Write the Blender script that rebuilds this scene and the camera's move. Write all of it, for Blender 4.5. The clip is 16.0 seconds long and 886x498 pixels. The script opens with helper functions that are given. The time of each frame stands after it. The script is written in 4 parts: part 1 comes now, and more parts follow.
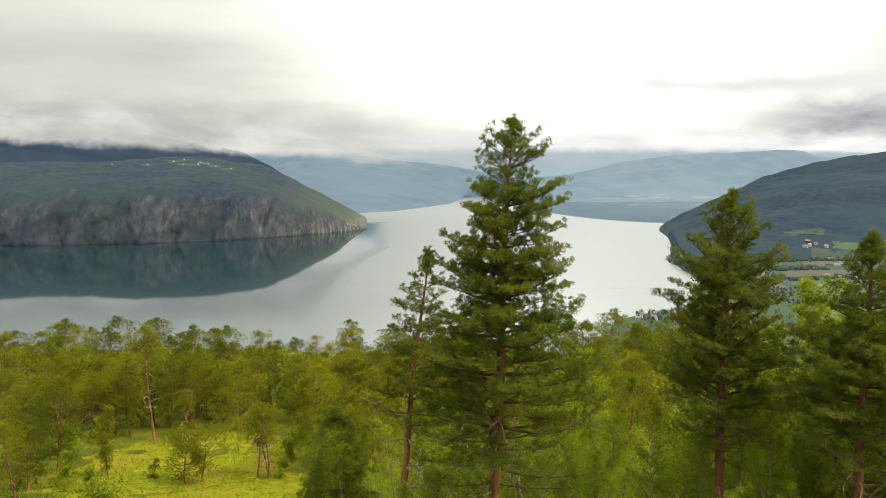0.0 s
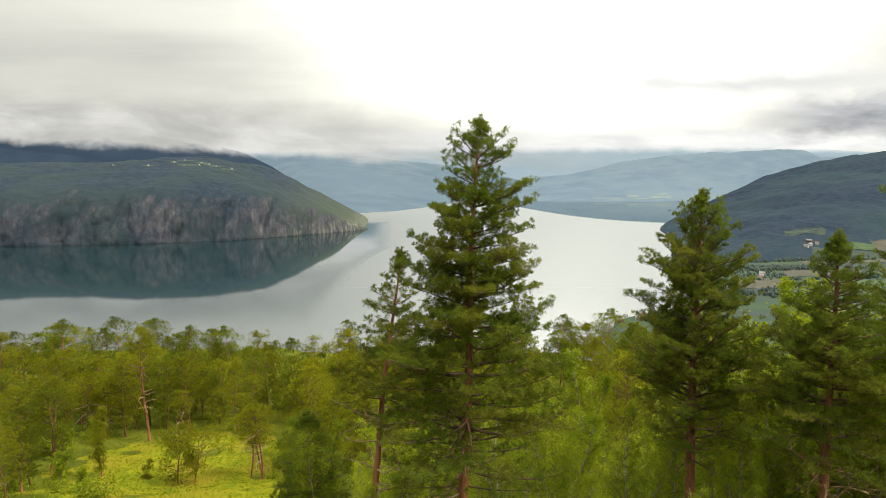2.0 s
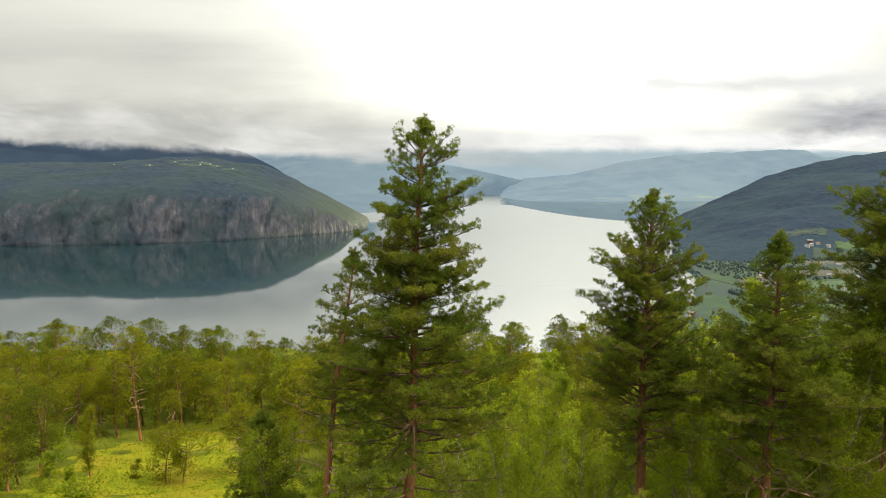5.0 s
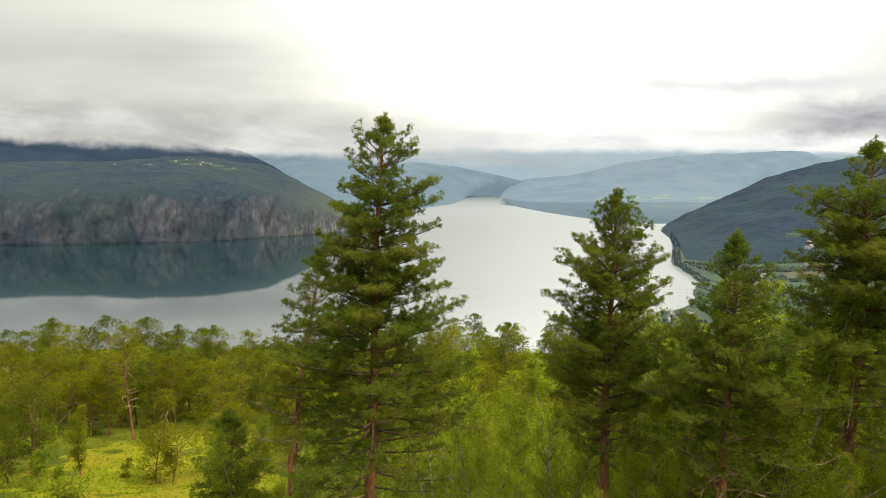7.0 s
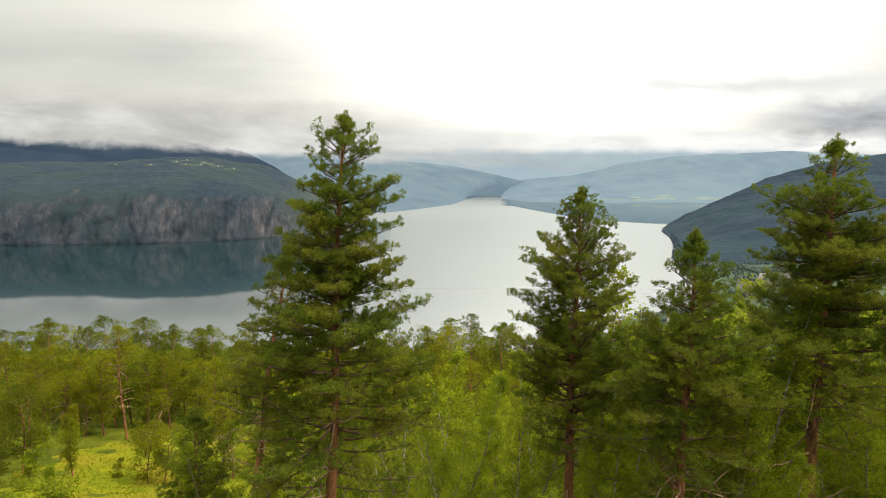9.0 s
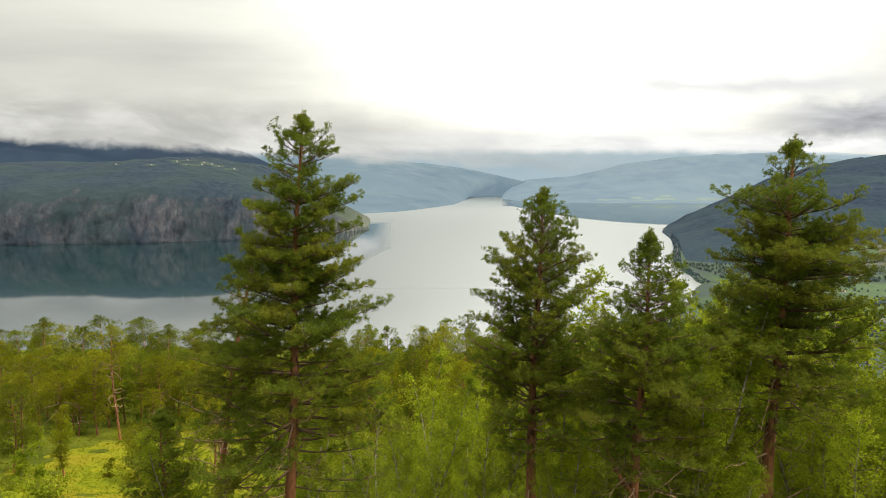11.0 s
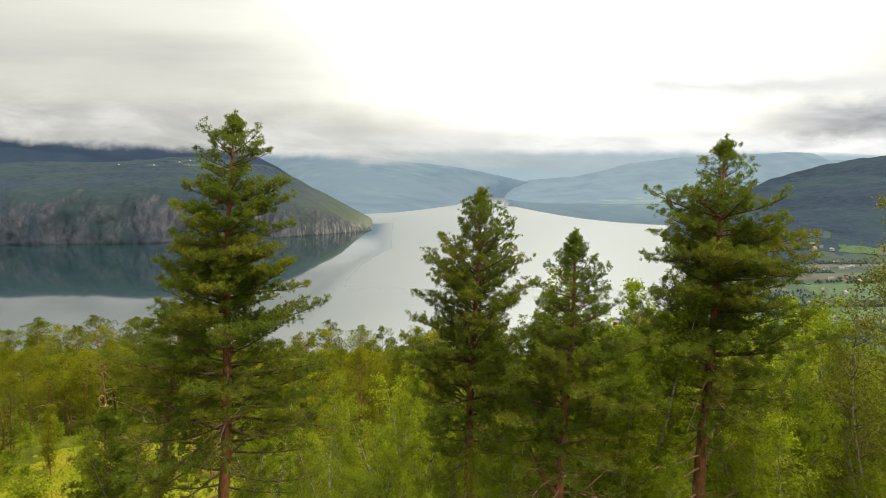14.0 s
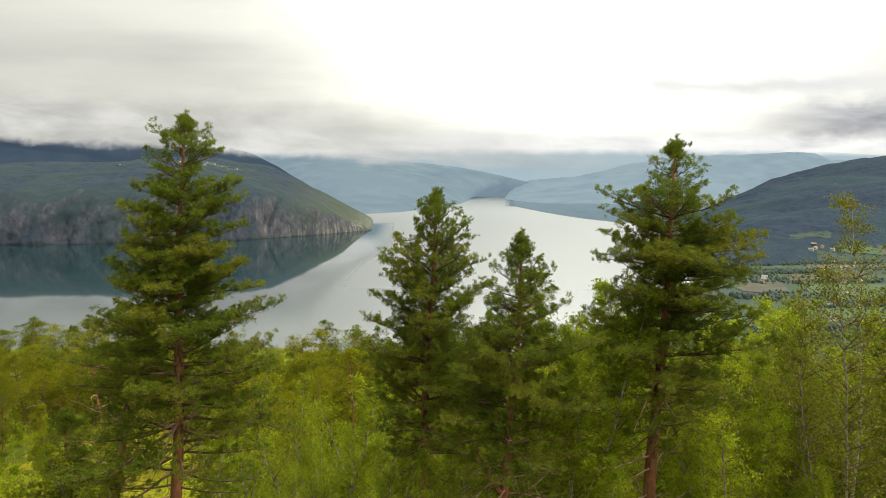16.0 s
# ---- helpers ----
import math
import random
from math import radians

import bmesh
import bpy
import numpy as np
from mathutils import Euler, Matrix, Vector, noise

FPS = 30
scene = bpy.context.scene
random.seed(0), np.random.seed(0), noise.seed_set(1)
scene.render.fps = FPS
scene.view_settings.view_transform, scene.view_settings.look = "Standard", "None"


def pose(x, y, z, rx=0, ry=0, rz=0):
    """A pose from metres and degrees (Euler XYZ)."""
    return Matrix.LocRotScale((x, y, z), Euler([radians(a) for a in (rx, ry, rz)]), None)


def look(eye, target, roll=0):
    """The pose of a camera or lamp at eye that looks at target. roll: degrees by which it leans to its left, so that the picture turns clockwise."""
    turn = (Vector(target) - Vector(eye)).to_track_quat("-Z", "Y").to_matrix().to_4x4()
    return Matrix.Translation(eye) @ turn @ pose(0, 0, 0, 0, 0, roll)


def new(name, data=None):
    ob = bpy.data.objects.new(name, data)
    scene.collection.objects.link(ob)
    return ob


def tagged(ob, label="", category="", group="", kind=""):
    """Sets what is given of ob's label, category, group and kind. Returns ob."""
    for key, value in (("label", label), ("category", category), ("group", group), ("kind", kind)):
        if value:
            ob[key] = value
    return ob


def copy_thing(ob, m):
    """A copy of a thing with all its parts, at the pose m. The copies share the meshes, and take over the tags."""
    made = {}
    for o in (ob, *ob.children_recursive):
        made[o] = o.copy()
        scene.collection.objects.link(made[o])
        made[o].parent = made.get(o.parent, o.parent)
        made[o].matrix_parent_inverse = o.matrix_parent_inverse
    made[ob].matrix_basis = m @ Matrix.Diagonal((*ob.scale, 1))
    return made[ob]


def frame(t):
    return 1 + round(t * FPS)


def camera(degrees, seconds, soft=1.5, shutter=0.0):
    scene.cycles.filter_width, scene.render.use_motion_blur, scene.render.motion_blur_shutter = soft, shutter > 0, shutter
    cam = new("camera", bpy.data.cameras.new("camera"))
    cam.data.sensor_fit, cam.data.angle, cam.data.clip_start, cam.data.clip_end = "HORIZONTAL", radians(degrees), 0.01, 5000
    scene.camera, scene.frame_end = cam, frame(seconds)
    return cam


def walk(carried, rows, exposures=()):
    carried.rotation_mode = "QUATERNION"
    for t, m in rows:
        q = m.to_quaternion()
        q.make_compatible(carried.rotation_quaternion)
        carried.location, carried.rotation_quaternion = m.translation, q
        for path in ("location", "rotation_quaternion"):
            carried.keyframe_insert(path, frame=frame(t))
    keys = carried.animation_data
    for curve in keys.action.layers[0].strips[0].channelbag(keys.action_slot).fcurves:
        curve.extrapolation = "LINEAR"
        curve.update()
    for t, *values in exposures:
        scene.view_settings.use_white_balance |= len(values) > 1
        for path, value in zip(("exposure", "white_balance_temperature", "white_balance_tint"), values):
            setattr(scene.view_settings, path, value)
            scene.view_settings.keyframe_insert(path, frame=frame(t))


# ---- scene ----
cam = camera(72.9, 16.0, soft=0.55)
PATH = [
    (0, (-0.056, -0.307, 119.982), (-0.055, 1.68, 119.753), 0.1),
    (0.5, (0.219, -0.287, 119.999), (0.218, 1.7, 119.769), -0.0),
    (1, (0.465, -0.272, 120.012), (0.463, 1.714, 119.782), -0.0),
    (1.5, (0.739, -0.243, 120.009), (0.737, 1.744, 119.78), 0.0),
    (2, (1.008, -0.23, 120.008), (1.005, 1.757, 119.779), 0.0),
    (2.5, (1.281, -0.233, 120.014), (1.278, 1.754, 119.785), -0.0),
    (3, (1.567, -0.192, 120.017), (1.562, 1.794, 119.787), -0.0),
    (3.5, (1.857, -0.149, 120.019), (1.852, 1.837, 119.789), -0.0),
    (4, (2.163, -0.141, 120.012), (2.156, 1.846, 119.782), 0.0),
    (6.5, (3.66, -0.119, 119.982), (3.652, 1.868, 119.754), 0.1),
    (7, (3.993, -0.095, 119.965), (3.983, 1.892, 119.737), 0.2),
    (7.5, (4.294, -0.04, 119.958), (4.283, 1.947, 119.73), 0.2),
    (8, (4.587, -0.054, 119.935), (4.576, 1.933, 119.707), 0.2),
    (8.5, (4.884, -0.031, 119.924), (4.873, 1.956, 119.697), 0.2),
    (9, (5.209, -0.015, 119.909), (5.196, 1.972, 119.682), 0.2),
    (11.5, (6.834, 0.007, 119.91), (6.817, 1.994, 119.684), 0.3),
    (12, (7.177, 0.008, 119.913), (7.158, 1.995, 119.686), 0.3),
    (12.5, (7.535, 0.024, 119.915), (7.516, 2.011, 119.689), 0.3),
    (13, (7.9, 0.034, 119.913), (7.878, 2.022, 119.687), 0.3),
    (13.5, (8.26, 0.064, 119.915), (8.238, 2.051, 119.689), 0.3),
    (14, (8.651, 0.091, 119.915), (8.626, 2.079, 119.69), 0.3),
    (14.5, (9.03, 0.086, 119.916), (9.005, 2.073, 119.691), 0.3),
    (15, (9.4, 0.118, 119.925), (9.373, 2.105, 119.699), 0.3),
    (15.5, (9.787, 0.149, 119.921), (9.758, 2.136, 119.696), 0.3),
    (16, (10.166, 0.143, 119.92), (10.137, 2.13, 119.695), 0.3),
]
walk(cam, [(t, look(eye, target, roll)) for t, eye, target, roll in PATH])

# ---- sky, sun ----
world = bpy.data.worlds.new("overcast_sky")
scene.world = world
world.use_nodes = True
SUN_EL, SUN_AZ = 56.0, 110.0   # degrees; azimuth from +y (ahead) towards +x (right)

SKY_GLOW = 1.55   # how much brighter the deck is ahead; also lifts the water's reflection


def build_sky():
    nt = world.node_tree
    nt.nodes.clear()
    N, L = nt.nodes.new, nt.links.new
    out = N("ShaderNodeOutputWorld")
    bg = N("ShaderNodeBackground")
    sky = N("ShaderNodeTexSky")
    sky.sky_type = "NISHITA"
    sky.sun_disc = False
    sky.sun_elevation, sky.sun_rotation = radians(SUN_EL), radians(SUN_AZ)
    scale = N("ShaderNodeVectorMath")
    scale.operation = "SCALE"
    scale.inputs["Scale"].default_value = 0.10
    L(sky.outputs[0], scale.inputs[0])
    co = N("ShaderNodeTexCoord")
    sep = N("ShaderNodeSeparateXYZ")
    L(co.outputs["Generated"], sep.inputs[0])

    def m(op, a, b=None, c=None):
        n = N("ShaderNodeMath")
        n.operation = op
        for i, v in enumerate((a, b, c)):
            if v is None:
                continue
            if isinstance(v, (int, float)):
                n.inputs[i].default_value = v
            else:
                L(v, n.inputs[i])
        return n.outputs[0]
    # flat cloud deck: direction divided by height
    h = m("ADD", m("ABSOLUTE", sep.outputs[2]), 0.10)
    cx, cy = m("DIVIDE", sep.outputs[0], h), m("DIVIDE", sep.outputs[1], h)
    comb = N("ShaderNodeCombineXYZ")
    L(cx, comb.inputs[0])
    L(cy, comb.inputs[1])

    def cloud(scale_v, detail, rough, seed, sx=1.0, sy=1.0):
        mp = N("ShaderNodeMapping")
        mp.inputs["Location"].default_value = (seed, seed * 0.7, 0)
        mp.inputs["Scale"].default_value = (sx, sy, 1)
        L(comb.outputs[0], mp.inputs[0])
        n = N("ShaderNodeTexNoise")
        n.inputs["Scale"].default_value = scale_v
        n.inputs["Detail"].default_value = detail
        n.inputs["Roughness"].default_value = rough
        n.inputs["Distortion"].default_value = 0.4
        L(mp.outputs[0], n.inputs["Vector"])
        return n.outputs["Fac"]
    big = cloud(0.20, 3, 0.5, 3.1)
    fine = cloud(0.45, 6, 0.55, 7.7, 0.5, 1.0)
    v = m("ADD", m("MULTIPLY", big, 0.5), m("MULTIPLY", fine, 0.5))
    ramp = N("ShaderNodeValToRGB")
    r = ramp.color_ramp
    r.elements[0].position, r.elements[0].color = 0.36, (0.475, 0.47, 0.44, 1)
    r.elements[1].position, r.elements[1].color = 0.64, (1.05, 1.03, 0.89, 1)
    e = r.elements.new(0.50)
    e.color = (0.83, 0.82, 0.72, 1)
    L(v, ramp.inputs[0])
    # the deck is brightest ahead and right of centre, away from the sun lamp
    g = Vector((0.25, 0.93, 0.27)).normalized()
    dot = m("ADD", m("MULTIPLY", sep.outputs[0], g.x), m("ADD", m("MULTIPLY", sep.outputs[1], g.y), m("MULTIPLY", sep.outputs[2], g.z)))
    near = m("POWER", m("MAXIMUM", dot, 0.0), 13.0)
    high = m("MAXIMUM", sep.outputs[2], 0.0)
    lift = m("MULTIPLY", m("MULTIPLY_ADD", near, SKY_GLOW, 0.82), m("MULTIPLY_ADD", high, m("MULTIPLY_ADD", high, 2.0, 1.0), 0.72))
    bright = N("ShaderNodeVectorMath")
    bright.operation = "SCALE"
    L(ramp.outputs[0], bright.inputs[0])
    L(lift, bright.inputs["Scale"])
    mix = N("ShaderNodeMix")
    mix.data_type = "RGBA"
    mix.inputs[0].default_value = 0.94
    L(scale.outputs[0], mix.inputs[6])
    L(bright.outputs[0], mix.inputs[7])
    L(mix.outputs[2], bg.inputs[0])
    bg.inputs[1].default_value = 1.0
    L(bg.outputs[0], out.inputs[0])


build_sky()
sun_data = bpy.data.lights.new("sun", "SUN")
sun_data.energy, sun_data.angle, sun_data.color = 4.2, radians(8), (1.0, 0.90, 0.66)
sun = new("sun", sun_data)
sun.matrix_world = look((200 * math.sin(radians(SUN_AZ)), 200 * math.cos(radians(SUN_AZ)), 120 + 200 * math.tan(radians(SUN_EL))), (0, 0, 120))
scene.view_settings.exposure = 0.24


# ---- materials ----
def material(name, low, high, rough=0.9, scale=1.0, detail=6, bump=0.0, bump_dist=0.1, third=None, big=None, island=0.0,
             per_object=0.0, translucent=0.0, glow=None, stretch=(1, 1, 1), spec=0.3, coords="Object"):
    """Two-scale noise colour, optional bump, per-island and per-object variation, translucency for leaves."""
    mat = bpy.data.materials.new(name)
    mat.use_nodes = True
    nt = mat.node_tree
    N, L = nt.nodes.new, nt.links.new
    p = nt.nodes["Principled BSDF"]
    out = nt.nodes["Material Output"]
    co = N("ShaderNodeTexCoord")
    mp = N("ShaderNodeMapping")
    mp.inputs["Scale"].default_value = stretch
    L(co.outputs[coords], mp.inputs[0])
    n1 = N("ShaderNodeTexNoise")
    n1.inputs["Scale"].default_value, n1.inputs["Detail"].default_value = scale, detail
    n1.inputs["Roughness"].default_value = 0.62
    L(mp.outputs[0], n1.inputs["Vector"])
    ramp = N("ShaderNodeValToRGB")
    r = ramp.color_ramp
    r.elements[0].position, r.elements[0].color = 0.33, (*low, 1)
    r.elements[1].position, r.elements[1].color = 0.68, (*high, 1)
    L(n1.outputs["Fac"], ramp.inputs[0])
    col = ramp.outputs[0]
    if third:
        n2 = N("ShaderNodeTexNoise")
        n2.inputs["Scale"].default_value, n2.inputs["Detail"].default_value = (big or scale / 8), 4
        L(mp.outputs[0], n2.inputs["Vector"])
        r2 = N("ShaderNodeValToRGB")
        r2.color_ramp.elements[0].position, r2.color_ramp.elements[1].position = 0.45, 0.62
        L(n2.outputs["Fac"], r2.inputs[0])
        mx = N("ShaderNodeMix")
        mx.data_type = "RGBA"
        L(r2.outputs[0], mx.inputs[0])
        L(col, mx.inputs[6])
        mx.inputs[7].default_value = (*third, 1)
        col = mx.outputs[2]
    for amount, node, sock in ((island, "ShaderNodeNewGeometry", "Random Per Island"), (per_object, "ShaderNodeObjectInfo", "Random")):
        if amount:
            g = N(node)
            mr = N("ShaderNodeMapRange")
            mr.inputs["To Min"].default_value, mr.inputs["To Max"].default_value = 1 - amount, 1 + amount
            L(g.outputs[sock], mr.inputs["Value"])
            sc = N("ShaderNodeVectorMath")
            sc.operation = "SCALE"
            L(col, sc.inputs[0])
            L(mr.outputs[0], sc.inputs["Scale"])
            col = sc.outputs[0]
    L(col, p.inputs["Base Color"])
    p.inputs["Roughness"].default_value = rough
    p.inputs["Specular IOR Level"].default_value = spec
    if bump:
        b = N("ShaderNodeBump")
        b.inputs["Strength"].default_value, b.inputs["Distance"].default_value = bump, bump_dist
        L(n1.outputs["Fac"], b.inputs["Height"])
        L(b.outputs[0], p.inputs["Normal"])
    # glow stands in for haze in front of distant land
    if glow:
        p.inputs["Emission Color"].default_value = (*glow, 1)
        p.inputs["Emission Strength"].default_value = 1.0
    if translucent:
        t = N("ShaderNodeBsdfTranslucent")
        L(col, t.inputs["Color"])
        ms = N("ShaderNodeMixShader")
        ms.inputs[0].default_value = translucent
        L(p.outputs[0], ms.inputs[1])
        L(t.outputs[0], ms.inputs[2])
        L(ms.outputs[0], out.inputs["Surface"])
    return mat


M_NEEDLE = material("pine_needles", (0.072, 0.106, 0.013), (0.152, 0.194, 0.021), 0.75, 0.9, 3, island=0.30, per_object=0.1, translucent=0.56, third=(0.172, 0.182, 0.021), big=0.55, spec=0.05)
M_NEEDLE_FAR = material("far_pine_needles", (0.114, 0.126, 0.006), (0.214, 0.210, 0.010), 0.7, 0.35, 3, island=0.16, per_object=0.3, translucent=0.42, spec=0.03)
# greener, darker needles; on the rear pines the darkness is painted forest shade
M_NEEDLE_MID = material("green_shade_pine_needles", (0.074, 0.100, 0.007), (0.148, 0.168, 0.012), 0.7, 0.35, 3, island=0.16, per_object=0.3, translucent=0.42, spec=0.03)
M_BIRCH = material("birch_leaves", (0.142, 0.194, 0.010), (0.292, 0.336, 0.016), 0.65, 0.5, 3, spec=0.06, island=0.3, per_object=0.25, translucent=0.52)
M_BIRCH_OLIVE = material("olive_birch_leaves", (0.10, 0.115, 0.014), (0.20, 0.20, 0.022), 0.65, 0.5, 3, island=0.3, translucent=0.45, spec=0.1)
M_BARK = material("pine_bark", (0.030, 0.020, 0.015), (0.31, 0.140, 0.072), 0.95, 7, 8, bump=1.0, bump_dist=0.05, spec=0.1, third=(0.30, 0.125, 0.058), big=0.8, stretch=(1, 1, 0.35))
M_TWIG = material("pine_limb_bark", (0.05, 0.035, 0.025), (0.15, 0.085, 0.05), 0.9, 6, 4)
M_DEAD = material("dead_wood", (0.18, 0.10, 0.055), (0.36, 0.24, 0.16), 0.9, 6, 4)
M_BIRCH_BARK = material("birch_bark", (0.10, 0.08, 0.06), (0.42, 0.38, 0.32), 0.8, 5, 6, stretch=(1, 1, 2.5))
M_GROUND = material("mossy_grass", (0.080, 0.108, 0.008), (0.190, 0.186, 0.012), 0.95, 0.5, 9, bump=0.8, bump_dist=0.35, spec=0.0, third=(0.165, 0.145, 0.014), big=0.12)
M_GRASS = material("bog_grass", (0.096, 0.125, 0.004), (0.185, 0.182, 0.006), 0.95, 0.3, 4, spec=0.0, island=0.2, translucent=0.5)
# moss and heath, darkened further as painted shade under the trees
M_HEATH = material("forest_floor", (0.032, 0.046, 0.008), (0.080, 0.092, 0.012), 0.95, 0.8, 8, bump=0.6, bump_dist=0.25, spec=0.0, third=(0.105, 0.12, 0.014), big=0.06)
# darkened and blued: cloud shade and haze over the valley put into colour
M_VALLEY = material("shaded_valley_meadow", (0.016, 0.037, 0.018), (0.034, 0.062, 0.026), 0.95, 0.05, 8, third=(0.022, 0.036, 0.036), big=0.012)


# ---- numpy helpers ----
def lattice(ix, iy, seed):
    n = (ix.astype(np.int64) * 374761393 + iy.astype(np.int64) * 668265263 + seed * 144665) & 0x7FFFFFFF
    n = ((n ^ (n >> 13)) * 1274126177) & 0x7FFFFFFF
    return ((n ^ (n >> 16)) & 0xFFFF) / 65535.0


def fbm(x, y, size, octaves=4, seed=1, gain=0.5):
    """Value noise in -1..1 with features of that size."""
    x, y = np.broadcast_arrays(np.asarray(x, float) / size, np.asarray(y, float) / size)
    total, amp, norm = np.zeros(x.shape), 1.0, 0.0
    for o in range(octaves):
        ix, iy = np.floor(x), np.floor(y)
        fx, fy = x - ix, y - iy
        fx, fy = fx * fx * (3 - 2 * fx), fy * fy * (3 - 2 * fy)
        s = seed + 17 * o
        a, b = lattice(ix, iy, s), lattice(ix + 1, iy, s)
        c, d = lattice(ix, iy + 1, s), lattice(ix + 1, iy + 1, s)
        total += amp * ((a + (b - a) * fx) * (1 - fy) + (c + (d - c) * fx) * fy)
        norm += amp
        amp *= gain
        x, y = x * 2.03 + 5.1, y * 2.03 + 1.7
    return 2 * total / norm - 1


def smooth(a, b, x):
    t = np.clip((np.asarray(x, float) - a) / (b - a), 0, 1)
    return t * t * (3 - 2 * t)


def raw_mesh(name, verts, faces, shade=False):
    """A mesh from arrays; faces (n, 3) or (n, 4)."""
    me = bpy.data.meshes.new(name)
    verts, faces = np.asarray(verts, np.float32), np.asarray(faces, np.int32)
    k = faces.shape[1]
    me.vertices.add(len(verts))
    me.vertices.foreach_set("co", verts.ravel())
    me.loops.add(faces.size)
    me.loops.foreach_set("vertex_index", faces.ravel())
    me.polygons.add(len(faces))
    me.polygons.foreach_set("loop_start", np.arange(0, faces.size, k, dtype=np.int32))
    if shade:
        me.polygons.foreach_set("use_smooth", np.ones(len(faces), bool))
    me.update(calc_edges=True)
    return me


def part(name, mesh, mat, parent=None, label="", loc=None):
    if isinstance(mesh, bmesh.types.BMesh):
        me = bpy.data.meshes.new(name)
        mesh.to_mesh(me)
        mesh.free()
        mesh = me
    if mat and not mesh.materials:
        mesh.materials.append(mat)
    ob = new(name, mesh)
    if parent:
        ob.parent = parent
    if loc:
        ob.location = loc
    if label:
        tagged(ob, label)
    return ob


def grid_mesh(name, P, shade=True):
    """P: (n, m, 3) points of a sheet."""
    n, m_ = P.shape[:2]
    i = np.arange(n * m_).reshape(n, m_)
    f = np.stack([i[:-1, :-1], i[1:, :-1], i[1:, 1:], i[:-1, 1:]], -1).reshape(-1, 4)
    return raw_mesh(name, P.reshape(-1, 3), f, shade)


# ---- the land ----
PROFILE_Y = [-400, -200, -30, 0, 18, 50, 65, 80, 105, 150, 200, 240, 300, 380, 430, 600, 900]
PROFILE_Z = [90, 42, -0.5, -7, -11.3, -30, -37, -41.5, -46, -54, -64, -78, -100, -116, -122, -126, -128]


def near_height(x, y):
    """Hillside below the camera: falls to a wooded bench, then to the fjord."""
    x, y = np.asarray(x, float), np.asarray(y, float)
    z = sum(np.interp(y + o, PROFILE_Y, PROFILE_Z) for o in (-9, -3, 3, 9)) / 4
    right = smooth(25, 200, x - 0.12 * y) * smooth(20, 120, y)
    z = z - 45 * right
    z = z + 1.3 * fbm(x, y, 30, 3, 5) * smooth(10, 60, y) + 0.35 * fbm(x, y, 6, 2, 8)
    return 120 + z


SHORE_Y = [240, 380, 440, 505, 560, 700, 865, 1050, 1250, 1400, 1600]
SHORE_X = [60, 90, 118, 140, 225, 302, 330, 402, 472, 530, 580]


def valley_height(x, y):
    """Flat farmland beside the fjord, rising slowly inland."""
    x, y = np.asarray(x, float), np.asarray(y, float)
    shore = np.interp(y, SHORE_Y, SHORE_X) + 7 * fbm(y, 0 * x, 60, 3, 31)
    inland = x - shore
    plain = 2.2 + 6 * smooth(0, 400, inland) * (1 - smooth(800, 950, y)) + 0.8 * fbm(x, y, 120, 2, 9)
    return -5 + (plain + 5) * smooth(-5, 9, inland)


def graded(a, b, n, dense):
    """n steps from a to b, packed round 'dense'."""
    t = np.linspace(-1, 1, n)
    s = np.sign(t) * np.abs(t) ** 2.2
    return np.where(s < 0, dense + (dense - a) * s, dense + (b - dense) * s)


gx, gy = graded(-2500, 2500, 210, 5), graded(-400, 700, 230, 70)
GX, GY = np.meshgrid(gx, gy, indexing="ij")
GZ = near_height(GX, GY)
ground = part("ground", grid_mesh("ground", np.stack([GX, GY, GZ], -1)), M_HEATH)
tagged(ground, "mossy forest hillside falling towards the fjord", "ground", kind="structure")


def clearing():
    """The sunny bog meadow, a sheet lying on the hillside."""
    r, a = np.meshgrid(np.linspace(0.02, 1, 26), np.linspace(0, 2 * np.pi, 73), indexing="ij")
    w = 1 + 0.35 * fbm(np.cos(a) * 2, np.sin(a) * 2, 1.0, 3, 12)
    x, y = -36 + 20 * r * w * np.cos(a) - 6 * r * np.sin(a), 80 + 30 * r * w * np.sin(a)
    z = near_height(x, y) + 0.10 - 0.35 * r ** 6
    ob = part("ground_clearing", grid_mesh("clearing", np.stack([x, y, z], -1)), M_GROUND)
    tagged(ob, "sunlit yellow-green bog meadow among the pines", "meadow", kind="structure")


clearing()


vx, vy = np.linspace(40, 2200, 200), np.linspace(240, 1150, 110)
VX, VY = np.meshgrid(vx, vy, indexing="ij")
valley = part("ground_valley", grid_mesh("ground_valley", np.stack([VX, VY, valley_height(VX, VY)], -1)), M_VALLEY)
tagged(valley, "flat green valley farmland beside the fjord", "ground", kind="structure")


def loft(name, foot, crest, nu, nw, curve, rough, size, seed, back=600.0):
    """A mountain: a sheet from a foot line up to a crest line and down behind it."""
    def line(pts, n):
        pts = np.asarray(pts, float)
        s = np.r_[0, np.cumsum(np.linalg.norm(np.diff(pts[:, :2], axis=0), axis=1))]
        t = np.linspace(0, s[-1], n)
        return np.stack([np.interp(t, s, pts[:, k]) for k in range(3)], -1)
    a, b = line(foot, nu), line(crest, nu)
    w = np.linspace(0, 1, nw) ** 1.15
    P = a[:, None] + (b - a)[:, None] * w[None, :, None]
    P[..., 2] = a[:, None, 2] + (b - a)[:, None, 2] * curve(w)[None]
    amp = rough * np.clip(np.minimum(w * 6, 1), 0, 1)[None] * np.clip((b[:, 2] - a[:, 2]) / 60, 0.05, 1)[:, None]
    P[..., 2] += amp * fbm(P[..., 0], P[..., 1], size, 5, seed, 0.55)
    tail = P[:, -1:].copy()
    tail[..., 1] += back
